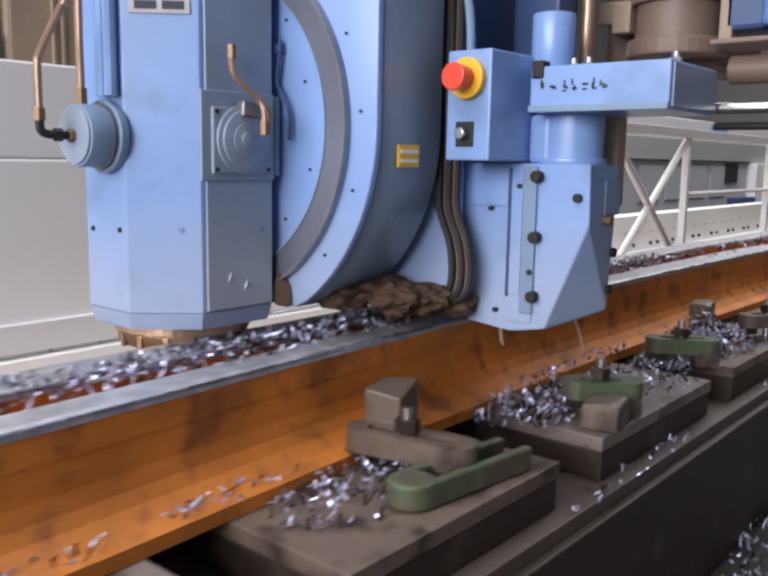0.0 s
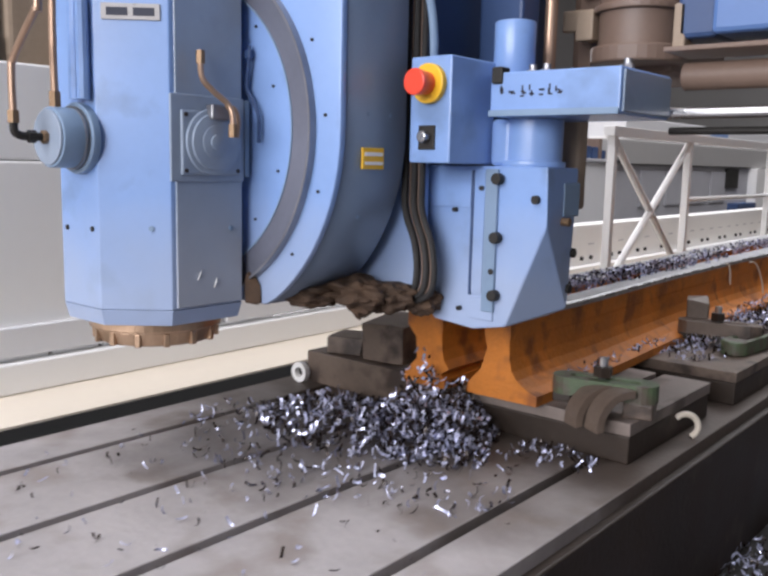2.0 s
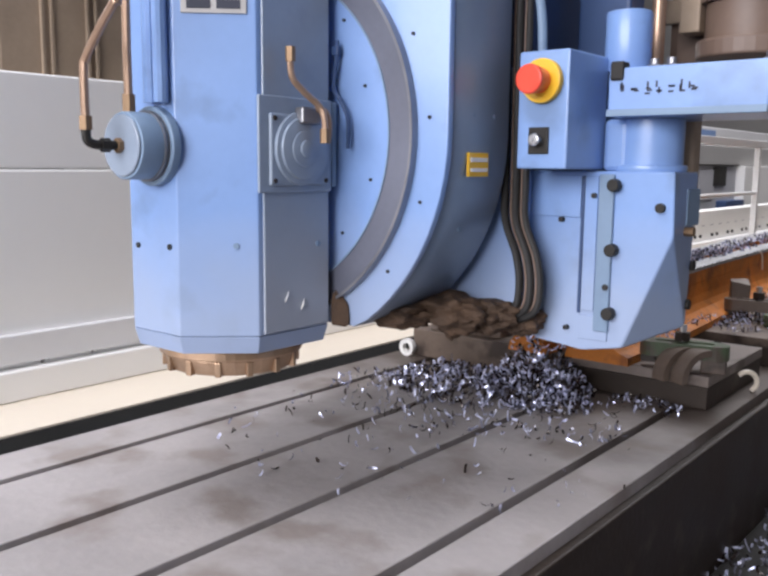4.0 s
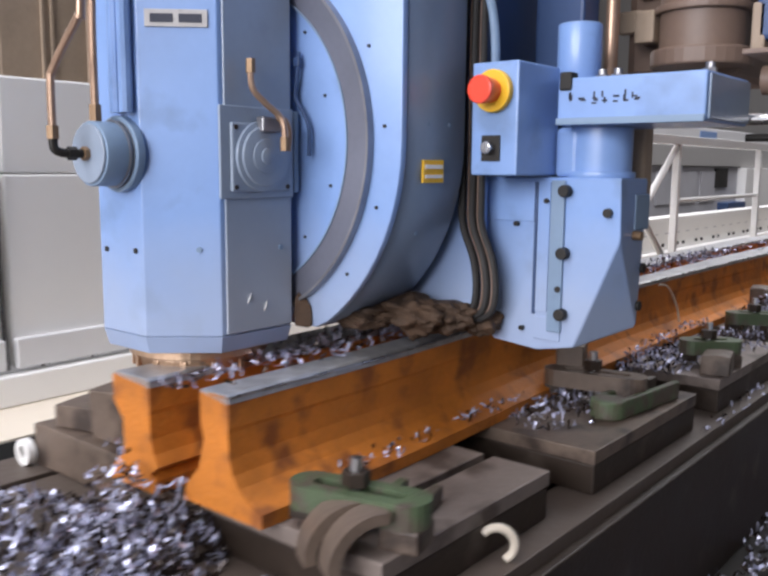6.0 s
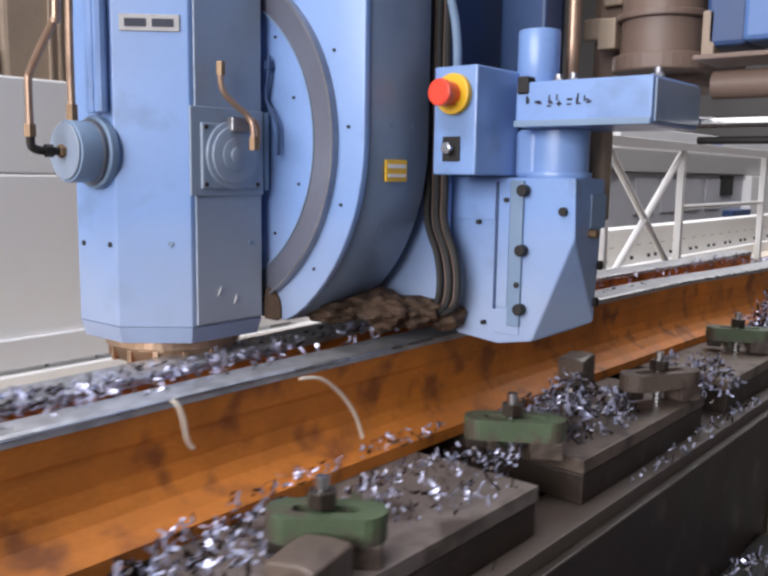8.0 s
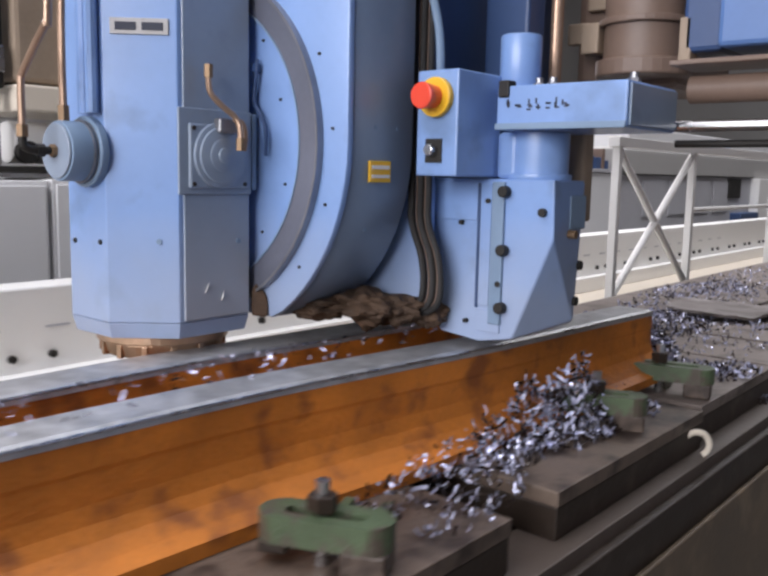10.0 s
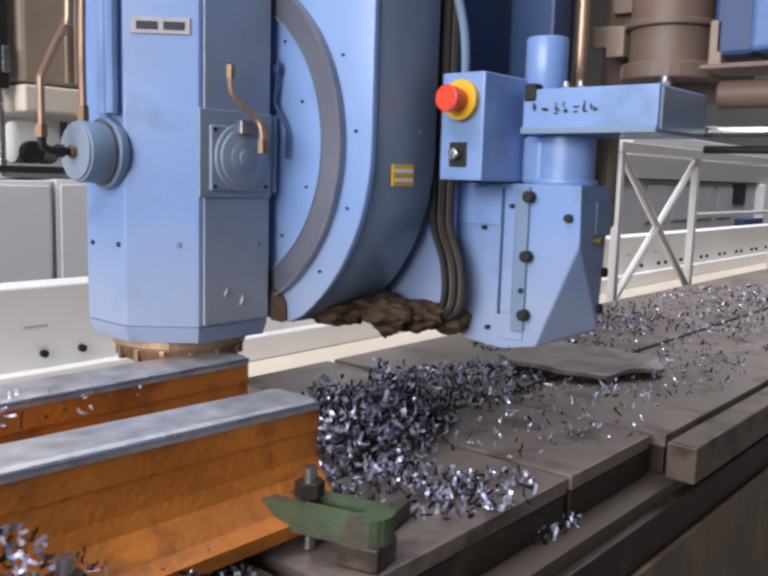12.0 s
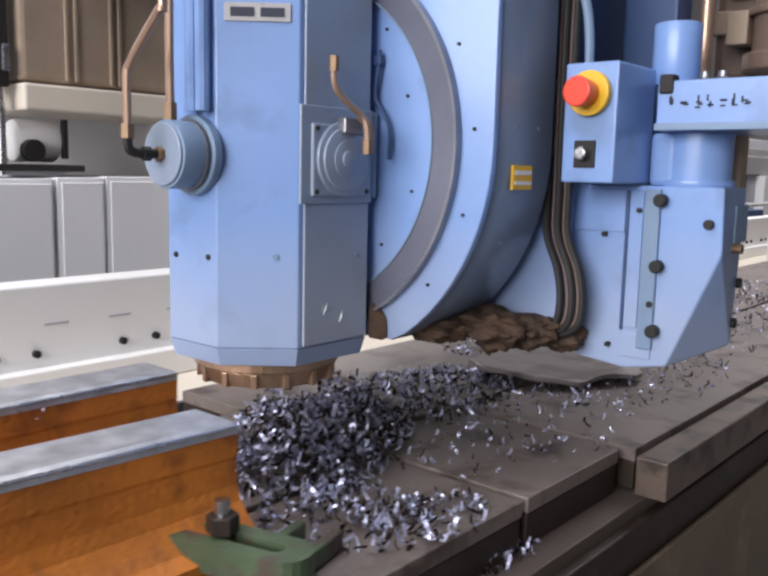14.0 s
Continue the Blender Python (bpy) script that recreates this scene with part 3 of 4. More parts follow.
chips(-0.92, 6.0, 0.88, 0.30, 0.40, 0.012, 420, 8, 0.015)
chips(-0.76, 5.48, 0.88, 0.14, 0.11, 0.03, 320, 14, 0.018)
chips(-0.66, 5.55, 0.88, 0.07, 0.11, 0.02, 160, 27, 0.018)
chips(-0.80, 5.42, 0.80, 0.10, 0.09, 0.07, 260, 26, 0.02)
chips(-0.62, 5.67, 0.80, 0.04, 0.09, 0.03, 120, 15)
chips(-0.565, 2.5, 0.80, 0.02, 0.3, 0.02, 40, 17)
chips(-0.565, 3.6, 0.80, 0.02, 0.4, 0.03, 90, 18)
chips(-0.95, 7.0, 0.88, 0.35, 0.6, 0.015, 380, 19)
chips(-1.05, 7.9, 0.88, 0.38, 0.9, 0.03, 900, 50, 0.018)
chips(-0.80, 6.55, 0.88, 0.18, 0.35, 0.02, 300, 51, 0.014)
chips(-1.22, 6.9, 0.88, 0.18, 0.5, 0.05, 600, 52, 0.018)
for i, (y, n) in enumerate(((1.55, 240), (1.9, 420), (2.2, 360), (2.5, 200), (2.8, 120), (3.2, 150), (3.5, 200))):
    chips(-0.98 - 0.03 * (y > 2.6), y, 1.047, 0.075, 0.24, 0.022, n, 30 + i, 0.016)
for i, y in enumerate((3.9, 4.4, 4.9)):
    chips(-0.98, y, 1.048, 0.08, 0.28, 0.006, 70, 40 + i, 0.013)
for i, (x, y) in enumerate(((-0.83, 1.45), (-0.84, 1.75), (-0.845, 2.6), (-0.85, 2.85), (-0.8, 4.55), (-0.77, 5.0))):
    chips(x + 0.03, y, 0.908, 0.025, 0.13, 0.008, 45, 80 + i, 0.014)


def curl(pts, label="long pale curled chip hanging from a rail"):
    """A long curled chip strip."""
    bm = tube(pts, 0.0027, 5, steps=6)
    return rides(solid("chip_curl", bm, CREAM, label, "metal chip", pts[0], "chip curls"))


curl([(-0.852, 2.43, 1.058), (-0.845, 2.435, 1.05), (-0.842, 2.44, 1.03), (-0.842, 2.445, 1.005), (-0.843, 2.455, 0.99)])
curl([(-0.85, 2.655, 1.045), (-0.842, 2.69, 1.04), (-0.838, 2.73, 1.01), (-0.835, 2.76, 0.97), (-0.832, 2.775, 0.93)])


# ---- the milling head, which travels along x ----
AX, AY, AZ = -1.152, 0.853, 1.393


def milling_head():
    h = thing("milling_head", (AX, AY, 1.047), "blue painted milling head with copper pipes and face cutter", "milling head")
    plan = [(-1.21, 0.715), (-1.10, 0.715), (-1.017, 0.791), (-1.015, 0.931), (-1.30, 0.931), (-1.30, 0.79)]
    bm = prism(plan, 1.104, 2.4, "z", 0.002)
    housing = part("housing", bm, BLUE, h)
    # thin plate added over the side face to carry its shade as colour
    part("side_shade_panel", box(-1.0155, -1.0115, 0.797, 0.929, 1.107, 2.39, 0.002), PALE_AND_SHADED_BLUE, h, "blue side panel, its shade put into a greyer paint")
    taper = [(AX + (x - AX) * 0.95, AY + (y - AY) * 0.95) for x, y in plan]
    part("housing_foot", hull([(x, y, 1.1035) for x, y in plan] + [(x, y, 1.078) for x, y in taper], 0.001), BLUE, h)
    part("collar", rod((AX, AY, 1.060), (AX, AY, 1.079), 0.112, seg=48, bevel=0.003), CUTTER, h)
    cut = part("cutter", rod((AX, AY, 1.036), (AX, AY, 1.061), 0.098, 0.106, seg=48, bevel=0.003), CUTTER, h, "heat-tinted steel face cutter")
    for i in range(14):
        a = i * 2 * math.pi / 14
        m = Matrix.Translation((AX + 0.099 * math.cos(a), AY + 0.099 * math.sin(a), 1.047)) @ pose(0, 0, 0, 0, 0, math.degrees(a))
        ins = box(-0.008, 0.008, -0.005, 0.005, -0.011, 0.011, 0.0015)
        bmesh.ops.transform(ins, matrix=m, verts=ins.verts)
        part("insert", ins, CUTTER, cut)
    # swivel disc
    side = [(AX + 0.342 * math.cos(radians(a)), AZ + 0.342 * math.sin(radians(a))) for a in range(-180, 1, 5)]
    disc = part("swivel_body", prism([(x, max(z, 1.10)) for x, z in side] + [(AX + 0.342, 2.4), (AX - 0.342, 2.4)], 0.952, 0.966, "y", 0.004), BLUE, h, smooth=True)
    # the drum side's shade is put into its greyer blue
    part("swivel_drum", prism([(AX + (x - AX) * 0.99, max(z, 1.10)) for x, z in side] + [(AX + 0.3386, 2.4), (AX - 0.3386, 2.4)], 0.967, 1.118, "y", 0.004), SHADED_SIDE_BLUE, h, "blue drum behind the disc, its shade in a greyer paint", smooth=True)
    part("ring_groove", ring_sector(AX, AZ, 0.246, 0.286, 0.944, 0.9515, -100, 85), GROOVE, disc, "greased dark ring groove")
    part("outer_rim", ring_sector(AX, AZ, 0.286, 0.2905, 0.938, 0.9515, -100, 85), DULL, disc, "thin bright rim of the ring groove")
    part("inner_rim", ring_sector(AX, AZ, 0.2435, 0.246, 0.942, 0.9515, -100, 85), GREYBLUE, disc)
    for i in range(7):
        a = radians(-62 + i * 22)
        part("screw", rod((AX + 0.312 * math.cos(a), 0.949, AZ + 0.312 * math.sin(a)), (AX + 0.312 * math.cos(a), 0.953, AZ + 0.312 * math.sin(a)), 0.0026, seg=8), SOOT, disc)
    for a, r in ((20, 0.205), (-18, 0.215), (48, 0.225), (-45, 0.21)):
        a = radians(a)
        part("screw", rod((AX + r * math.cos(a), 0.949, AZ + r * math.sin(a)), (AX + r * math.cos(a), 0.953, AZ + r * math.sin(a)), 0.0024, seg=8), SOOT, disc)
    for y, z in ((1.02, 1.42), (1.075, 1.42), (1.03, 1.255), (1.085, 1.46)):
        a = math.asin((z - AZ) / 0.3386)
        part("screw", rod((AX + 0.336 * math.cos(a), y, z), (AX + 0.3405 * math.cos(a), y, z), 0.0035, seg=8), GREYBLUE, h)
    part("dirt_cake", hull([(-1.013, 0.931, 1.098), (-0.995, 0.95, 1.098), (-0.982, 0.951, 1.102), (-0.988, 0.95, 1.135), (-1.012, 0.933, 1.15), (-1.012, 0.95, 1.162)], 0.004), DIRT, h, "caked brown dirt in the corner")
    for seed, (x, y, z, rx, ry, rz) in enumerate(((-0.96, 1.05, 1.112, 0.07, 0.06, 0.020), (-0.895, 1.09, 1.116, 0.06, 0.05, 0.030), (-0.845, 1.125, 1.112, 0.05, 0.04, 0.026), (-0.81, 1.165, 1.104, 0.04, 0.035, 0.022), (-0.915, 1.125, 1.094, 0.02, 0.022, 0.028), (-0.87, 1.14, 1.10, 0.03, 0.02, 0.022))):
        bm = bmesh.new()
        bmesh.ops.create_icosphere(bm, subdivisions=5, radius=1)
        for v in bm.verts:
            rough = 1 + 0.35 * noise.noise(v.co * 1.9 + Vector((seed * 7, 0, 0))) + 0.14 * noise.noise(v.co * 5)
            v.co = Vector((x + rx * v.co.x * rough, y + ry * v.co.y * rough, z + rz * v.co.z * rough))
        part("underside_dirt", bm, DIRT, h, "lumpy oily brown dirt caked on the underside", smooth=True)
    for yy, zz, tilt in ((0.835, 1.148, 0.006), (0.868, 1.133, 0.004)):
        part("stuck_chip", hull([(-1.012, yy, zz), (-1.009, yy + tilt, zz + 0.018), (-1.010, yy + tilt + 0.003, zz + 0.018), (-1.012, yy + 0.003, zz), (-1.007, yy + 0.002, zz + 0.009)], 0), WHITE, h, "pale chip stuck to the paint")
    # oil drum on the front face
    drum = part("oil_drum", rod((-1.14, 0.716, 1.371), (-1.14, 0.66, 1.371), 0.046, seg=48, bevel=0.003), GREYBLUE, h, smooth=True)
    part("drum_flange", rod((-1.14, 0.7155, 1.371), (-1.14, 0.702, 1.371), 0.055, seg=48, bevel=0.002), GREYBLUE, drum)
    for y in (0.694, 0.7005):
        part("drum_band", ring_sector(-1.14, 1.371, 0.045, 0.0485, y, y + 0.003, 0, 359.9, 48), DULL, drum, "thin bright clamping band")
    part("drum_cap", rod((-1.14, 0.661, 1.371), (-1.14, 0.656, 1.371), 0.042, seg=48, bevel=0.002), PALE_AND_SHADED_BLUE, drum, "pale blue-grey end cap")
    part("cap_boss", rod((-1.14, 0.657, 1.371), (-1.14, 0.648, 1.371), 0.010, seg=6, bevel=0.001), BRASS, drum, "brass cap fitting")
    part("elbow", tube([(-1.14, 0.65, 1.371), (-1.142, 0.632, 1.371), (-1.144, 0.618, 1.372), (-1.146, 0.610, 1.378), (-1.146, 0.609, 1.395)], 0.0062), SOOT, h, "dark steel elbow fitting")
    part("pipe_nut", rod((-1.141, 0.640, 1.371), (-1.1425, 0.628, 1.371), 0.0095, seg=6), SOOT, h)
    part("oil_pipe", tube([(-1.146, 0.609, 1.392), (-1.146, 0.609, 1.465), (-1.143, 0.611, 1.482), (-1.108, 0.612, 1.517), (-1.077, 0.613, 1.545), (-1.073, 0.615, 1.56), (-1.072, 0.62, 1.75)], 0.0058), COPPER, h, "bent copper oil pipe")
    part("pipe_nut", rod((-1.146, 0.609, 1.39), (-1.146, 0.609, 1.408), 0.0092, seg=6), BRASS, h, "brass pipe nut")
    part("oil_pipe", tube([(-1.146, 0.675, 1.415), (-1.146, 0.675, 1.55), (-1.144, 0.68, 1.75)], 0.006), COPPER, h, "straight copper oil pipe")
    part("pipe_nut", rod((-1.146, 0.675, 1.415), (-1.146, 0.675, 1.440), 0.0095, seg=6), BRASS, h, "brass pipe nut")
    for x in (-1.135, -1.112):
        part("conduit", tube([(x, 0.703, 1.43), (x, 0.703, 1.6), (x, 0.703, 1.8)], 0.010), BLUE, h)
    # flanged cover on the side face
    # cover in the side face's shaded colour
    part("cover_pad", box(-1.0113, -1.006, 0.784, 0.9285, 1.308, 1.442, 0.002), PALE_AND_SHADED_BLUE, h)
    fl = part("cover_flange", box(-1.0058, -0.999, 0.80, 0.917, 1.318, 1.418, 0.003), PALE_AND_SHADED_BLUE, h)
    # grey-blue strip beside the cover pad
    part("pad_side_strip", box(-1.03, -1.008, 0.9315, 0.9425, 1.315, 1.44, 0.002), GREYBLUE, h)
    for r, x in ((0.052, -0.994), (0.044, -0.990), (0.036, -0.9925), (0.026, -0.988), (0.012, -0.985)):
        part("cover_step", rod((-1.001, 0.858, 1.37), (x, 0.858, 1.37), r, seg=48, bevel=0.0015), PALE_AND_SHADED_BLUE if r != 0.036 else GREYBLUE, fl, smooth=True)
    for dy, dz in ((-0.051, -0.043), (0.051, -0.043), (-0.051, 0.043), (0.051, 0.043)):
        part("screw", rod((-1.001, 0.858 + dy, 1.368 + dz), (-0.997, 0.858 + dy, 1.368 + dz), 0.0035, seg=8), IRON, fl)
    part("pipe_block", box(-0.999, -0.982, 0.845, 0.885, 1.405, 1.428, 0.003), DULL, fl, "scratched bright pipe block")
    part("coolant_pipe", tube([(-0.99, 0.829, 1.505), (-0.988, 0.83, 1.468), (-0.98, 0.846, 1.447), (-0.972, 0.866, 1.43), (-0.966, 0.871, 1.412), (-0.965, 0.871, 1.385)], 0.0048), COPPER, h, "bent copper coolant pipe")
    part("coolant_pipe", tube([(-0.986, 0.872, 1.425), (-0.975, 0.882, 1.423), (-0.97, 0.886, 1.405), (-0.972, 0.885, 1.378)], 0.004), COPPER, h, "short copper coolant pipe")
    part("pipe_nut", rod((-0.99, 0.829, 1.488), (-0.99, 0.829, 1.508), 0.0072, seg=6), BRASS, h, "brass pipe nut")
    part("pipe_nut", rod((-0.965, 0.871, 1.378), (-0.965, 0.871, 1.398), 0.0072, seg=6), BRASS, h, "brass pipe nut")
    part("blue_hose", tube([(-1.006, 0.941, 1.53), (-1.007, 0.940, 1.50), (-1.012, 0.940, 1.462), (-0.995, 0.940, 1.438), (-0.983, 0.940, 1.413), (-0.984, 0.941, 1.372)], 0.0032), DARK_AND_SHADED_BLUE, h, "thin dark blue hose")
    part("hose_clip", box(-1.014, -1.001, 0.936, 0.946, 1.508, 1.522, 0.002), DARK_AND_SHADED_BLUE, h)
    # name plate and screws on the slanted face
    way = Vector((0.083, 0.076, 0)).normalized()
    out = Vector((way.y, -way.x, 0))
    mid = Vector((-1.0585, 0.753, 1.56))
    fr = Matrix.Translation(mid + out * 0.001) @ Matrix((way, Vector((0, 0, 1)), out)).transposed().to_4x4()
    bm = box(-0.044, 0.044, -0.012, 0.012, -0.001, 0.002, 0.0008)
    bmesh.ops.transform(bm, matrix=fr, verts=bm.verts)
    part("name_plate", bm, PLATE, housing, "pale grey name plate with dark marks")
    for a, b in ((-0.036, -0.004), (0.004, 0.036)):
        bm = box(a, b, -0.006, 0.006, 0.002, 0.003, 0.0005)
        bmesh.ops.transform(bm, matrix=fr, verts=bm.verts)
        part("plate_mark", bm, INK, housing)
    for p, way_out in (((-1.192, 0.7155, 1.229), (0, -1, 0)), ((-1.117, 0.7155, 1.231), (0, -1, 0)), ((-1.0405, 0.7703, 1.234), tuple(out)), ((-1.0120, 0.904, 1.231), (1, 0, 0))):
        part("screw", rod(p, Vector(p) + 0.003 * Vector(way_out), 0.0042, seg=10), GREYBLUE if p[0] > -1.1 else SOOT, housing)
    # hoses between the swivel body and the control box
    for x, y, r, m in ((-0.830, 1.138, 0.0062, DARK), (-0.818, 1.141, 0.0038, TAN), (-0.810, 1.138, 0.0062, DARK), (-0.800, 1.141, 0.0036, TAN), (-0.793, 1.138, 0.0055, DARK)):
        part("cable", tube([(x, y, 1.75), (x - 0.002, y, 1.55), (x, y, 1.33), (x + 0.002, y, 1.265), (x + 0.024, y, 1.21), (x + 0.031, y, 1.16), (x + 0.02, y, 1.122), (x - 0.03, y, 1.098)], r), m, h)
    part("cable", tube([(-0.81, 1.12, 1.72), (-0.775, 1.12, 1.61), (-0.765, 1.12, 1.56), (-0.762, 1.12, 1.51)], 0.007), GREYBLUE, h)
    tag = part("warning_tag", box(-0.8142, -0.8098, 1.005, 1.056, 1.333, 1.367, 0.0005), YELLOW, h, "yellow warning sticker")
    part("tag_line", box(-0.8098, -0.8085, 1.009, 1.052, 1.340, 1.345, 0), WHITE, tag)
    part("tag_line", box(-0.8098, -0.8085, 1.009, 1.052, 1.354, 1.360, 0), WHITE, tag)
    # control box
    cb = part("control_box", box(-0.777, -0.697, 1.08, 1.205, 1.345, 1.511, 0.003), BLUE, h)
    part("emergency_collar", rod((-0.736, 1.08, 1.468), (-0.736, 1.068, 1.468), 0.031, seg=32, bevel=0.002), YELLOW, cb, "yellow emergency-stop collar")
    part("emergency_button", rod((-0.736, 1.07, 1.468), (-0.736, 1.035, 1.468), 0.017, 0.021, seg=28, bevel=0.003), RED, cb, "red mushroom emergency button")
    part("switch_plate", box(-0.757, -0.725, 1.077, 1.081, 1.366, 1.404, 0.001), SOOT, cb)
    part("switch_knob", rod((-0.741, 1.077, 1.386), (-0.741, 1.062, 1.386), 0.009, seg=16, bevel=0.002), STEEL, cb)
    # ram block
    blk = part("ram_block", hull([(-0.812, 1.18, 1.342), (-0.578, 1.18, 1.343), (-0.575, 1.18, 1.25), (-0.645, 1.18, 1.078), (-0.71, 1.18, 1.066), (-0.79, 1.18, 1.074), (-0.812, 1.18, 1.10),
                                  (-0.812, 1.34, 1.342), (-0.586, 1.30, 1.342), (-0.588, 1.285, 1.105), (-0.812, 1.34, 1.10), (-0.63, 1.29, 1.085)], 0.003), BLUE, h)
    part("cover_strip", box(-0.7185, -0.7135, 1.1765, 1.181, 1.125, 1.335, 0.001), DARK_AND_SHADED_BLUE, blk)
    part("cover_plate", box(-0.808, -0.7195, 1.1772, 1.181, 1.272, 1.336, 0.001), BLUE, blk)
    part("cover_plate", box(-0.713, -0.692, 1.1772, 1.181, 1.13, 1.335, 0.001), BLUE, blk)
    part("foot_plate", box(-0.715, -0.668, 1.1772, 1.181, 1.085, 1.122, 0.001), BLUE, blk)
    part("hinge_strip", box(-0.690, -0.666, 1.174, 1.181, 1.10, 1.338, 0.002), GREYBLUE, blk)
    for z in (1.322, 1.226, 1.13):
        part("knob", rod((-0.664, 1.179, z), (-0.664, 1.163, z), 0.0095, seg=14, bevel=0.002), SOOT, blk)
    for x, z, r in ((-0.697, 1.306, 0.004), (-0.672, 1.169, 0.005), (-0.595, 1.291, 0.007), (-0.75, 1.268, 0.004), (-0.735, 1.10, 0.004)):
        part("screw", rod((x, 1.181, z), (x, 1.172, z), r, seg=10), SOOT, blk)
    part("ram_post", rod((-0.638, 1.235, 1.342), (-0.638, 1.235, 1.419), 0.048, seg=40), BLUE, h, smooth=True)
    part("ram_guide", box(-0.694, -0.656, 1.19, 1.25, 1.342, 1.419, 0.008), BLUE, h)
    part("post_collar", rod((-0.638, 1.235, 1.342), (-0.638, 1.235, 1.352), 0.054, seg=40, bevel=0.002), BLUE, h, smooth=True)
    part("side_housing", box(-0.5855, -0.579, 1.24, 1.295, 1.262, 1.318, 0.003), GREYBLUE, h)
    # thin plate added to carry the end face's shade in its colour
    part("arm_end_shade", box(-0.4515, -0.448, 1.156, 1.325, 1.424, 1.484, 0.001), SHADED_SIDE_BLUE, h, "thin plate that puts the shade on the arm's end")
    for x in (-0.625, -0.60, -0.466):
        part("arm_stud", rod((x, 1.20, 1.488), (x, 1.20, 1.503), 0.0065, seg=10), DULL, h)
        part("stud_nut", rod((x, 1.20, 1.488), (x, 1.20, 1.495), 0.010, seg=6), DULL, h)
    part("side_valve", rod((-0.583, 1.24, 1.255), (-0.567, 1.24, 1.255), 0.007, seg=10), BRASS, h, "small brass valve")
    part("side_stud", rod((-0.59, 1.29, 1.20), (-0.581, 1.29, 1.20), 0.008, seg=10), SOOT, h)
    part("side_stud", rod((-0.59, 1.28, 1.14), (-0.581, 1.28, 1.14), 0.008, seg=10), SOOT, h)
    part("cross_arm", box(-0.671, -0.452, 1.15, 1.33, 1.42, 1.488, 0.003), BLUE, h)
    part("arm_lip", box(-0.671, -0.452, 1.145, 1.1495, 1.42, 1.430, 0.001), GREYBLUE, h)
    rnd = random.Random(3)
    for i in range(7):
        x0 = -0.653 + i * 0.0155 + (0.004 if i > 1 else 0)
        for k in range(4):
            a, b = x0 + rnd.uniform(0, 0.006), 1.449 + rnd.uniform(0, 0.010)
            up = rnd.random() < 0.5
            part("ink_mark", box(a, a + (0.0024 if up else 0.007), 1.1490, 1.1502, b, b + (0.0085 if up else 0.0024), 0), INK, h)
    part("arm_cylinder", rod((-0.679, 1.23, 1.488), (-0.679, 1.23, 1.578), 0.034, seg=32, bevel=0.004), BLUE, h, smooth=True)
    # black block added for the dark notch at the arm's top corner
    part("arm_notch", box(-0.668, -0.648, 1.146, 1.17, 1.47, 1.497, 0.003), SOOT, h, "black block that stands for the dark notch in the arm")
    part("brown_bracket", box(-0.655, -0.612, 1.345, 1.38, 1.27, 1.43, 0.006), BROWN, h)
    part("drive_shaft", rod((-0.687, 1.36, 1.43), (-0.687, 1.36, 1.8), 0.011, seg=16), COPPER, h)
    # drive behind the head
    part("gusset_plate", prism([(-1.06, 1.098), (-0.798, 1.098), (-0.798, 1.33), (-0.83, 1.5), (-1.06, 1.5)], 1.152, 1.165, "y", 0.003), BLUE, h, "blue gusset plate under the swivel drum")
    # saddle and column coloured dark for the shadow above the control box
    part("saddle", box(-1.5, -0.83, 1.166, 1.6, 1.11, 2.4, 0.01), DARK_AND_SHADED_BLUE, h)
    part("saddle_column", box(-0.799, -0.71, 1.30, 1.36, 1.345, 2.4, 0.006), DARK_AND_SHADED_BLUE, h)
    mot = part("motor", box(-0.735, -0.525, 1.52, 1.8, 1.515, 2.0, 0.02), TAN, h)
    part("motor_flange", rod((-0.585, 1.5, 1.53), (-0.585, 1.5, 1.56), 0.085, seg=32, bevel=0.004), TAN, mot)
    part("motor_body", rod((-0.585, 1.5, 1.56), (-0.585, 1.5, 2.0), 0.072, seg=32), TAN, mot, smooth=True)
    for x, z in ((-0.72, 1.62), (-0.66, 1.60), (-0.68, 1.68)):
        part("terminal_box", box(x - 0.022, x + 0.022, 1.50, 1.519, z - 0.02, z + 0.02, 0.003), BROWN, mot)
    for z, w in ((1.62, 0.012), (1.70, 0.016)):
        part("motor_ledge", rod((-0.585, 1.5, z), (-0.585, 1.5, z + w), 0.082, seg=32, bevel=0.003), TAN, mot)
    part("junction_box", box(-0.69, -0.655, 1.455, 1.499, 1.575, 1.63, 0.003), BROWN, mot, "pale junction box")
    # housing in a darkened blue that holds its shade
    part("beam_housing", box(-0.385, 0.35, 1.30, 1.6, 1.545, 2.0, 0.008), SHADED_BLUE, h)
    # beam's side darker than its front, the shade put into the colour
    part("beam_side", box(-0.45, -0.386, 1.33, 1.6, 1.545, 2.0, 0.008), DARK_AND_SHADED_BLUE, h)
    part("beam_bracket", box(-0.46, -0.25, 1.31, 1.42, 1.524, 1.532, 0.002), TAN, h)
    part("roller", rod((-0.44, 1.36, 1.49), (-0.2, 1.36, 1.49), 0.022, seg=24), TAN, h, "brown worn roller", smooth=True)
    for x in (-0.235, -0.215, -0.20):
        part("roller_ring", rod((x, 1.36, 1.49), (x + 0.008, 1.36, 1.49), 0.027, seg=24, bevel=0.002), DULL, h)
    part("bracket_post", box(-0.455, -0.435, 1.33, 1.36, 1.532, 1.60, 0.003), BROWN, h)
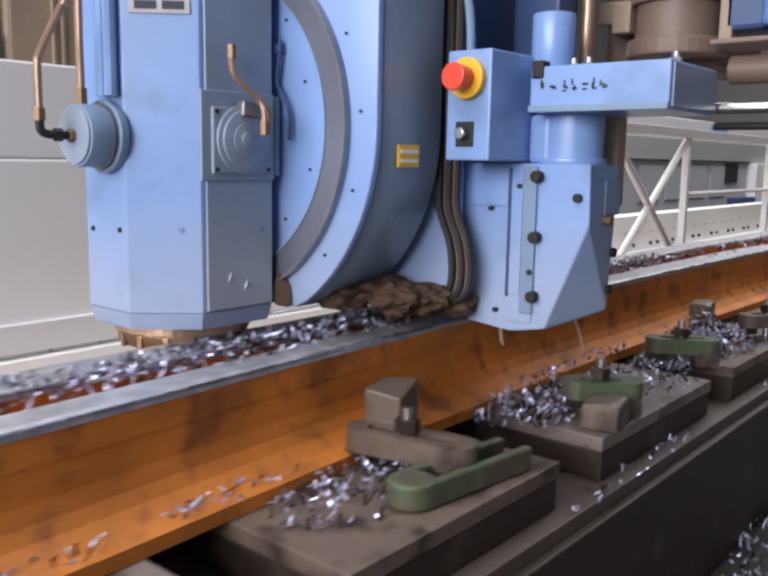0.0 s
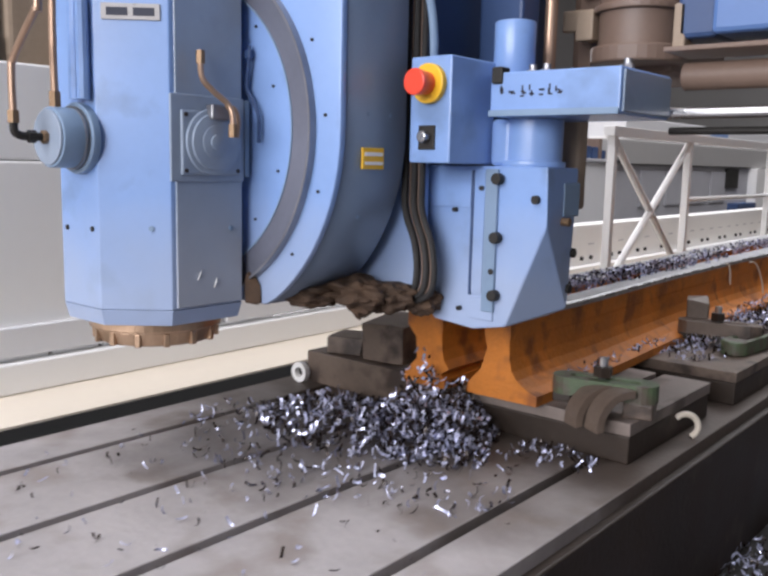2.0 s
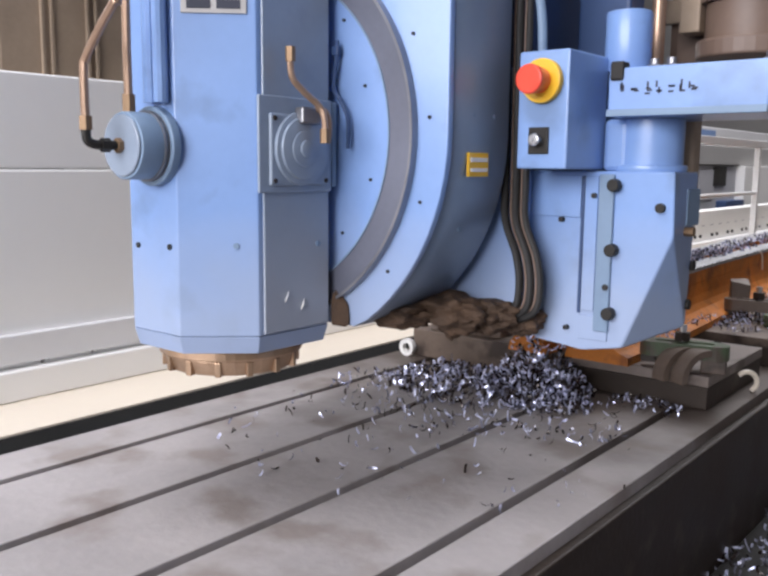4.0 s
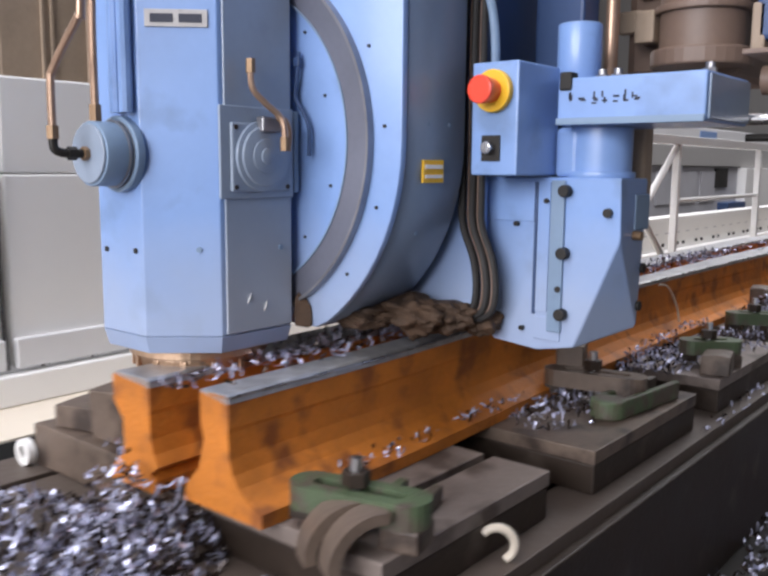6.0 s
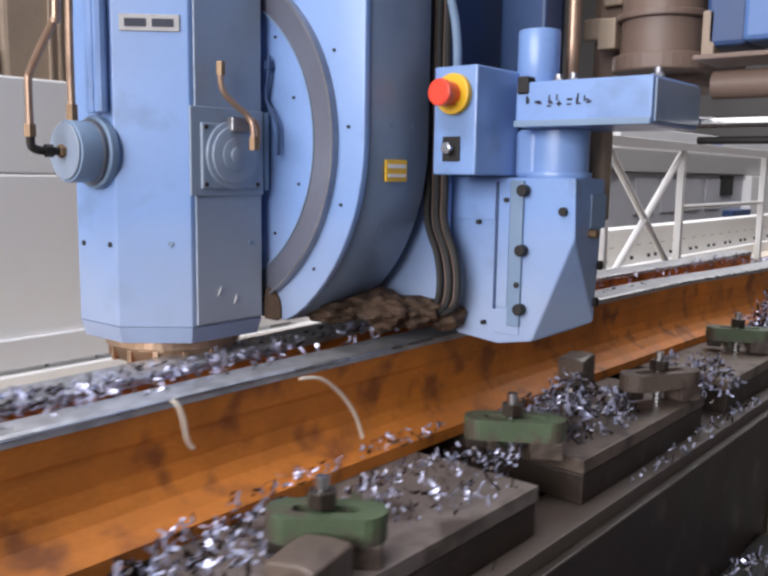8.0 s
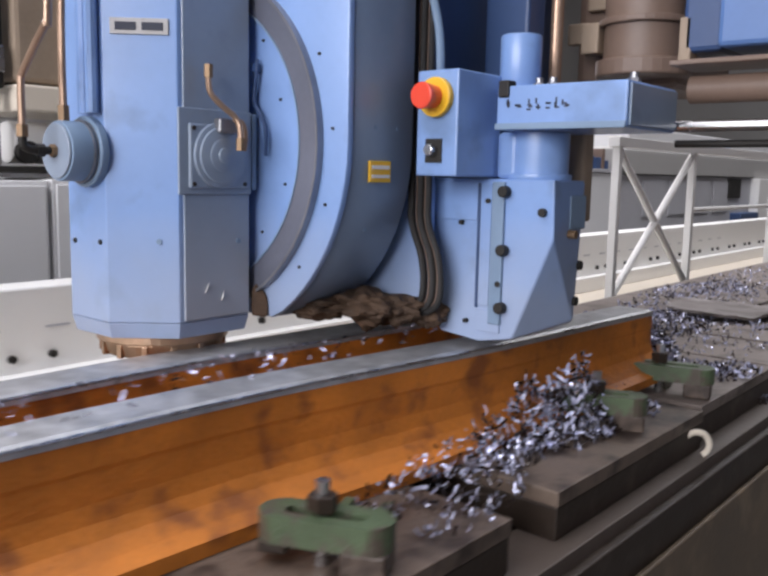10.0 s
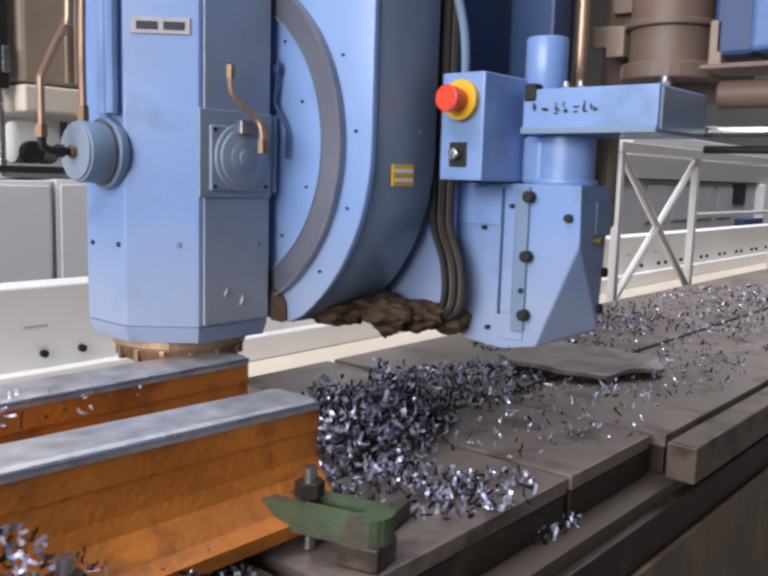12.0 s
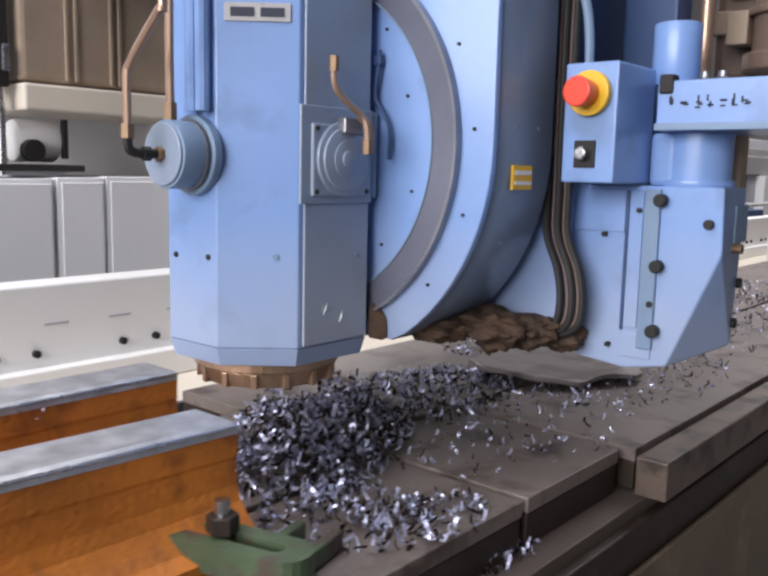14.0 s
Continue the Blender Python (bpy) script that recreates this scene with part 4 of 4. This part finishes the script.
    part("guide_rod", rod((-0.46, 1.34, 1.432), (0.4, 1.34, 1.432), 0.009, seg=14), STEEL, h)
    part("guide_rod", rod((-0.46, 1.36, 1.405), (0.4, 1.36, 1.405), 0.006, seg=14), SOOT, h)
    return h


HEAD = milling_head()


# ---- round about ----
def trestle():
    t = thing("trestle", (-1.85, 4.0, 0.702), "white painted steel trestle with crossed braces behind the table", "trestle")
    for y in (3.95, 4.97, 6.6):
        part("post", box(-1.87, -1.83, y - 0.02, y + 0.02, 0.702, 1.50, 0.003), WHITE, t)
    part("top_beam", box(-1.88, -1.82, 3.9, 6.7, 1.50, 1.55, 0.003), WHITE, t)
    for (a, za), (b, zb) in (((3.97, 1.48), (4.95, 0.75)), ((4.95, 1.48), (3.97, 0.75))):
        part("brace", rod((-1.85, a, za), (-1.85, b, zb), 0.02, seg=8), WHITE, t)
    part("lower_rail", rod((-1.85, 4.97, 1.17), (-1.85, 6.6, 1.17), 0.014, seg=8), WHITE, t)
    return t


def cabinet(x, y0, y1, z0, z1, grip=False, material=GREYP):
    c = thing("control_cabinet", (x - 0.3, (y0 + y1) / 2, z0), "light grey sheet-steel control cabinet with a flat door", "cabinet", "control cabinets")
    part("body", box(x - 0.5, x, y0, y1, z0, z1, 0.006), material, c)
    part("door", box(x, x + 0.012, y0 + 0.015, y1 - 0.015, z0 + 0.02, z1 - 0.02, 0.004), material, c)
    if grip:
        part("grip_frame", box(x + 0.012, x + 0.018, y0 + 0.30, y0 + 0.37, z1 - 0.17, z1 - 0.03, 0.002), FARGREY, c, "recessed grip frame")
        part("grip", box(x + 0.018, x + 0.026, y0 + 0.31, y0 + 0.325, z1 - 0.15, z1 - 0.05, 0.002), DULL, c)
    return c


trestle()
cabinet(-3.2, 1.05, 1.69, 0.0, 1.29, True)
cabinet(-3.2, 1.705, 1.918, 0.0, 1.295)
cabinet(-3.2, 1.925, 2.6, 0.0, 1.30)
up = thing("background_machine", (-3.6, 2.2, 0.0), "brown and cream machine tool standing behind grey cabinets", "machine")
part("column", box(-4.2, -3.72, 1.3, 3.4, 0.0, 1.70, 0.01), GREYP, up)
part("cream_band", box(-4.0, -3.22, 1.595, 3.4, 1.555, 1.66, 0.01), CREAM, up)
part("upper_body", box(-4.0, -3.25, 1.60, 3.4, 1.67, 2.7, 0.02), BROWN, up)
for y in (1.78, 1.82, 1.98, 2.02):
    part("body_rib", box(-3.249, -3.235, y, y + 0.015, 1.68, 2.6, 0.003), BROWN, up)
part("spindle", rod((-3.4, 1.62, 1.44), (-3.4, 1.80, 1.44), 0.085, seg=28, bevel=0.01), WHITE, up, "white spindle cover", smooth=True)
part("spindle_nose", rod((-3.32, 1.66, 1.40), (-3.28, 1.66, 1.40), 0.045, seg=20), SOOT, up)
part("switch_row", box(-3.33, -3.30, 1.795, 1.815, 1.37, 1.53, 0.003), SOOT, up)
part("spindle_tray", box(-3.6, -3.25, 1.45, 1.86, 1.318, 1.345, 0.004), SOOT, up)
part("stand", box(-3.6, -3.3, 1.45, 1.8, 1.301, 1.318, 0.002), GREYP, up)
pole = thing("tool_pole", (-3.3, 1.53, 1.30), "dark steel pole with a cluster of tools", "pole")
part("shaft", rod((-3.3, 1.535, 1.302), (-3.3, 1.535, 1.68), 0.018, seg=14), STEEL, pole)
part("shaft", rod((-3.34, 1.50, 1.302), (-3.34, 1.50, 1.68), 0.014, seg=14), STEEL, pole)
part("tool_head", box(-3.42, -3.27, 1.47, 1.565, 1.64, 2.3, 0.01), SOOT, pole)
part("tool_clip", box(-3.27, -3.25, 1.53, 1.56, 1.70, 1.80, 0.004), STEEL, pole)


def far_machine(name, x0, x1, y0, y1, z0, z1, material, label):
    f = thing(name, ((x0 + x1) / 2, (y0 + y1) / 2, 0.0), label, "machine", "far machines")
    part("body", box(x0, x1, y0, y1, z0, z1, 0.01), material, f)
    part("base", box(x0, x1 - 0.03, y0, y1, 0.0, z0 - 0.002, 0.01), FARGREY, f)
    return f


far_machine("steel_cabinet", -4.2, -3.6, 6.0, 7.62, 0.5, 1.395, GREYP, "pale grey steel cabinet behind the trestle")
bridge = far_machine("bridge_machine", -4.3, -3.62, 7.66, 13.5, 0.4, 1.385, FARGREY, "grey far machine bed with a pale beam over it")
part("pale_beam", box(-4.2, -3.58, 7.66, 13.5, 1.39, 1.63, 0.01), HALLW, bridge)
part("white_top", box(-4.2, -3.62, 8.0, 13.5, 1.635, 1.86, 0.01), GREYP, bridge)
part("blue_pane", box(-3.62, -3.612, 10.4, 11.0, 1.68, 1.82, 0.003), BLUE, bridge)
part("dark_arch", box(-3.62, -3.60, 11.0, 11.5, 1.12, 1.37, 0.004), SOOT, bridge)
part("white_block", box(-3.9, -3.5, 11.95, 13.4, 0.6, 1.38, 0.01), WHITE, bridge)
part("blue_locker", box(-3.9, -3.48, 11.2, 11.93, 0.3, 0.93, 0.01), DARK_AND_SHADED_BLUE, bridge)
for y in (8.4, 9.1, 9.8, 10.5):
    part("bed_panel", box(-3.621, -3.606, y, y + 0.55, 0.95, 1.33, 0.006), FARGREY, bridge)
shelf_top = thing("tool_shelf", (-3.9, 6.9, 1.395), "pale shelf board with small red, white and dark tool boxes", "shelf")
part("board", box(-4.2, -3.58, 6.1, 8.0, 1.397, 1.43, 0.004), FARGREY, shelf_top)
rnd = random.Random(5)
y = 6.3
while y < 7.9:
    w = rnd.uniform(0.05, 0.14)
    part("tool_box", box(-3.85, -3.66, y, y + w, 1.432, 1.432 + rnd.uniform(0.08, 0.26), 0.005), rnd.choice((RED, WHITE, SOOT, TAN, BROWN, GREYP, DARK_AND_SHADED_BLUE)), shelf_top)
    y += w + 0.02

for i in range(11):
    chips(-0.36, -1.4 + i * 0.5, 0.472, 0.19, 0.34, 0.09, 420, 60 + i, 0.024)
# crossrail and columns out of view, added to shade the head from above
rail_beam = thing("crossrail", (-2.0, 1.9, 1.75), "dark blue crossrail of the gantry mill, out of view, shading the head", "crossrail")
part("beam", box(-5.0, 3.0, 1.85, 2.4, 2.12, 3.0, 0.02), DARK_AND_SHADED_BLUE, rail_beam)
for x in (-5.6, 3.0):
    part("column", box(x, x + 0.6, 1.7, 2.6, 0.0, 3.2, 0.02), BLUE, rail_beam)


def motions():
    travel = [(0, -1.074), (.5, -.722), (1, -.369), (1.5, 0), (2, .252), (2.5, .392), (3, .539), (3.2, .593), (3.6, .685), (4, .71), (4.4, .62), (4.8, .42),
              (5.3, .094), (5.5, -.063), (6, -.442), (6.5, -.801), (7, -1.152), (7.5, -1.476), (8, -1.81), (8.2, -1.945), (10.3, -3.698), (10.5, -3.845), (11, -4.206),
              (11.5, -4.405), (12, -4.532), (12.5, -4.656), (13, -4.783), (13.3, -4.82), (13.5, -4.811), (14, -4.679)]
    for ob in ON_TABLE:
        base = ob.matrix_basis.copy()
        walk(ob, [(t, Matrix.Translation((0, d, 0)) @ base) for t, d in travel])
    feed = [(0, 0), (.5, -.021), (1, -.0465), (1.5, -.065), (1.9, -.078), (2.1, -.0745), (2.5, -.0214), (3, .0425), (3.2, .066), (3.7, .13), (4, .138), (5.3, .0894), (5.5, .083), (6, .0636),
            (6.5, .038), (7, .0192), (7.5, .0027), (8, -.0149), (8.2, -.0234), (10.3, -.118), (10.5, -.14), (11, -.1624), (11.4, -.166), (11.6, -.137), (12, -.0351), (12.5, .0637), (13, .1688), (13.2, .194),
            (13.5, .1952), (14, .1789)]
    base = HEAD.matrix_basis.copy()
    walk(HEAD, [(t, Matrix.Translation((d, 0, 0)) @ base) for t, d in feed])


motions()
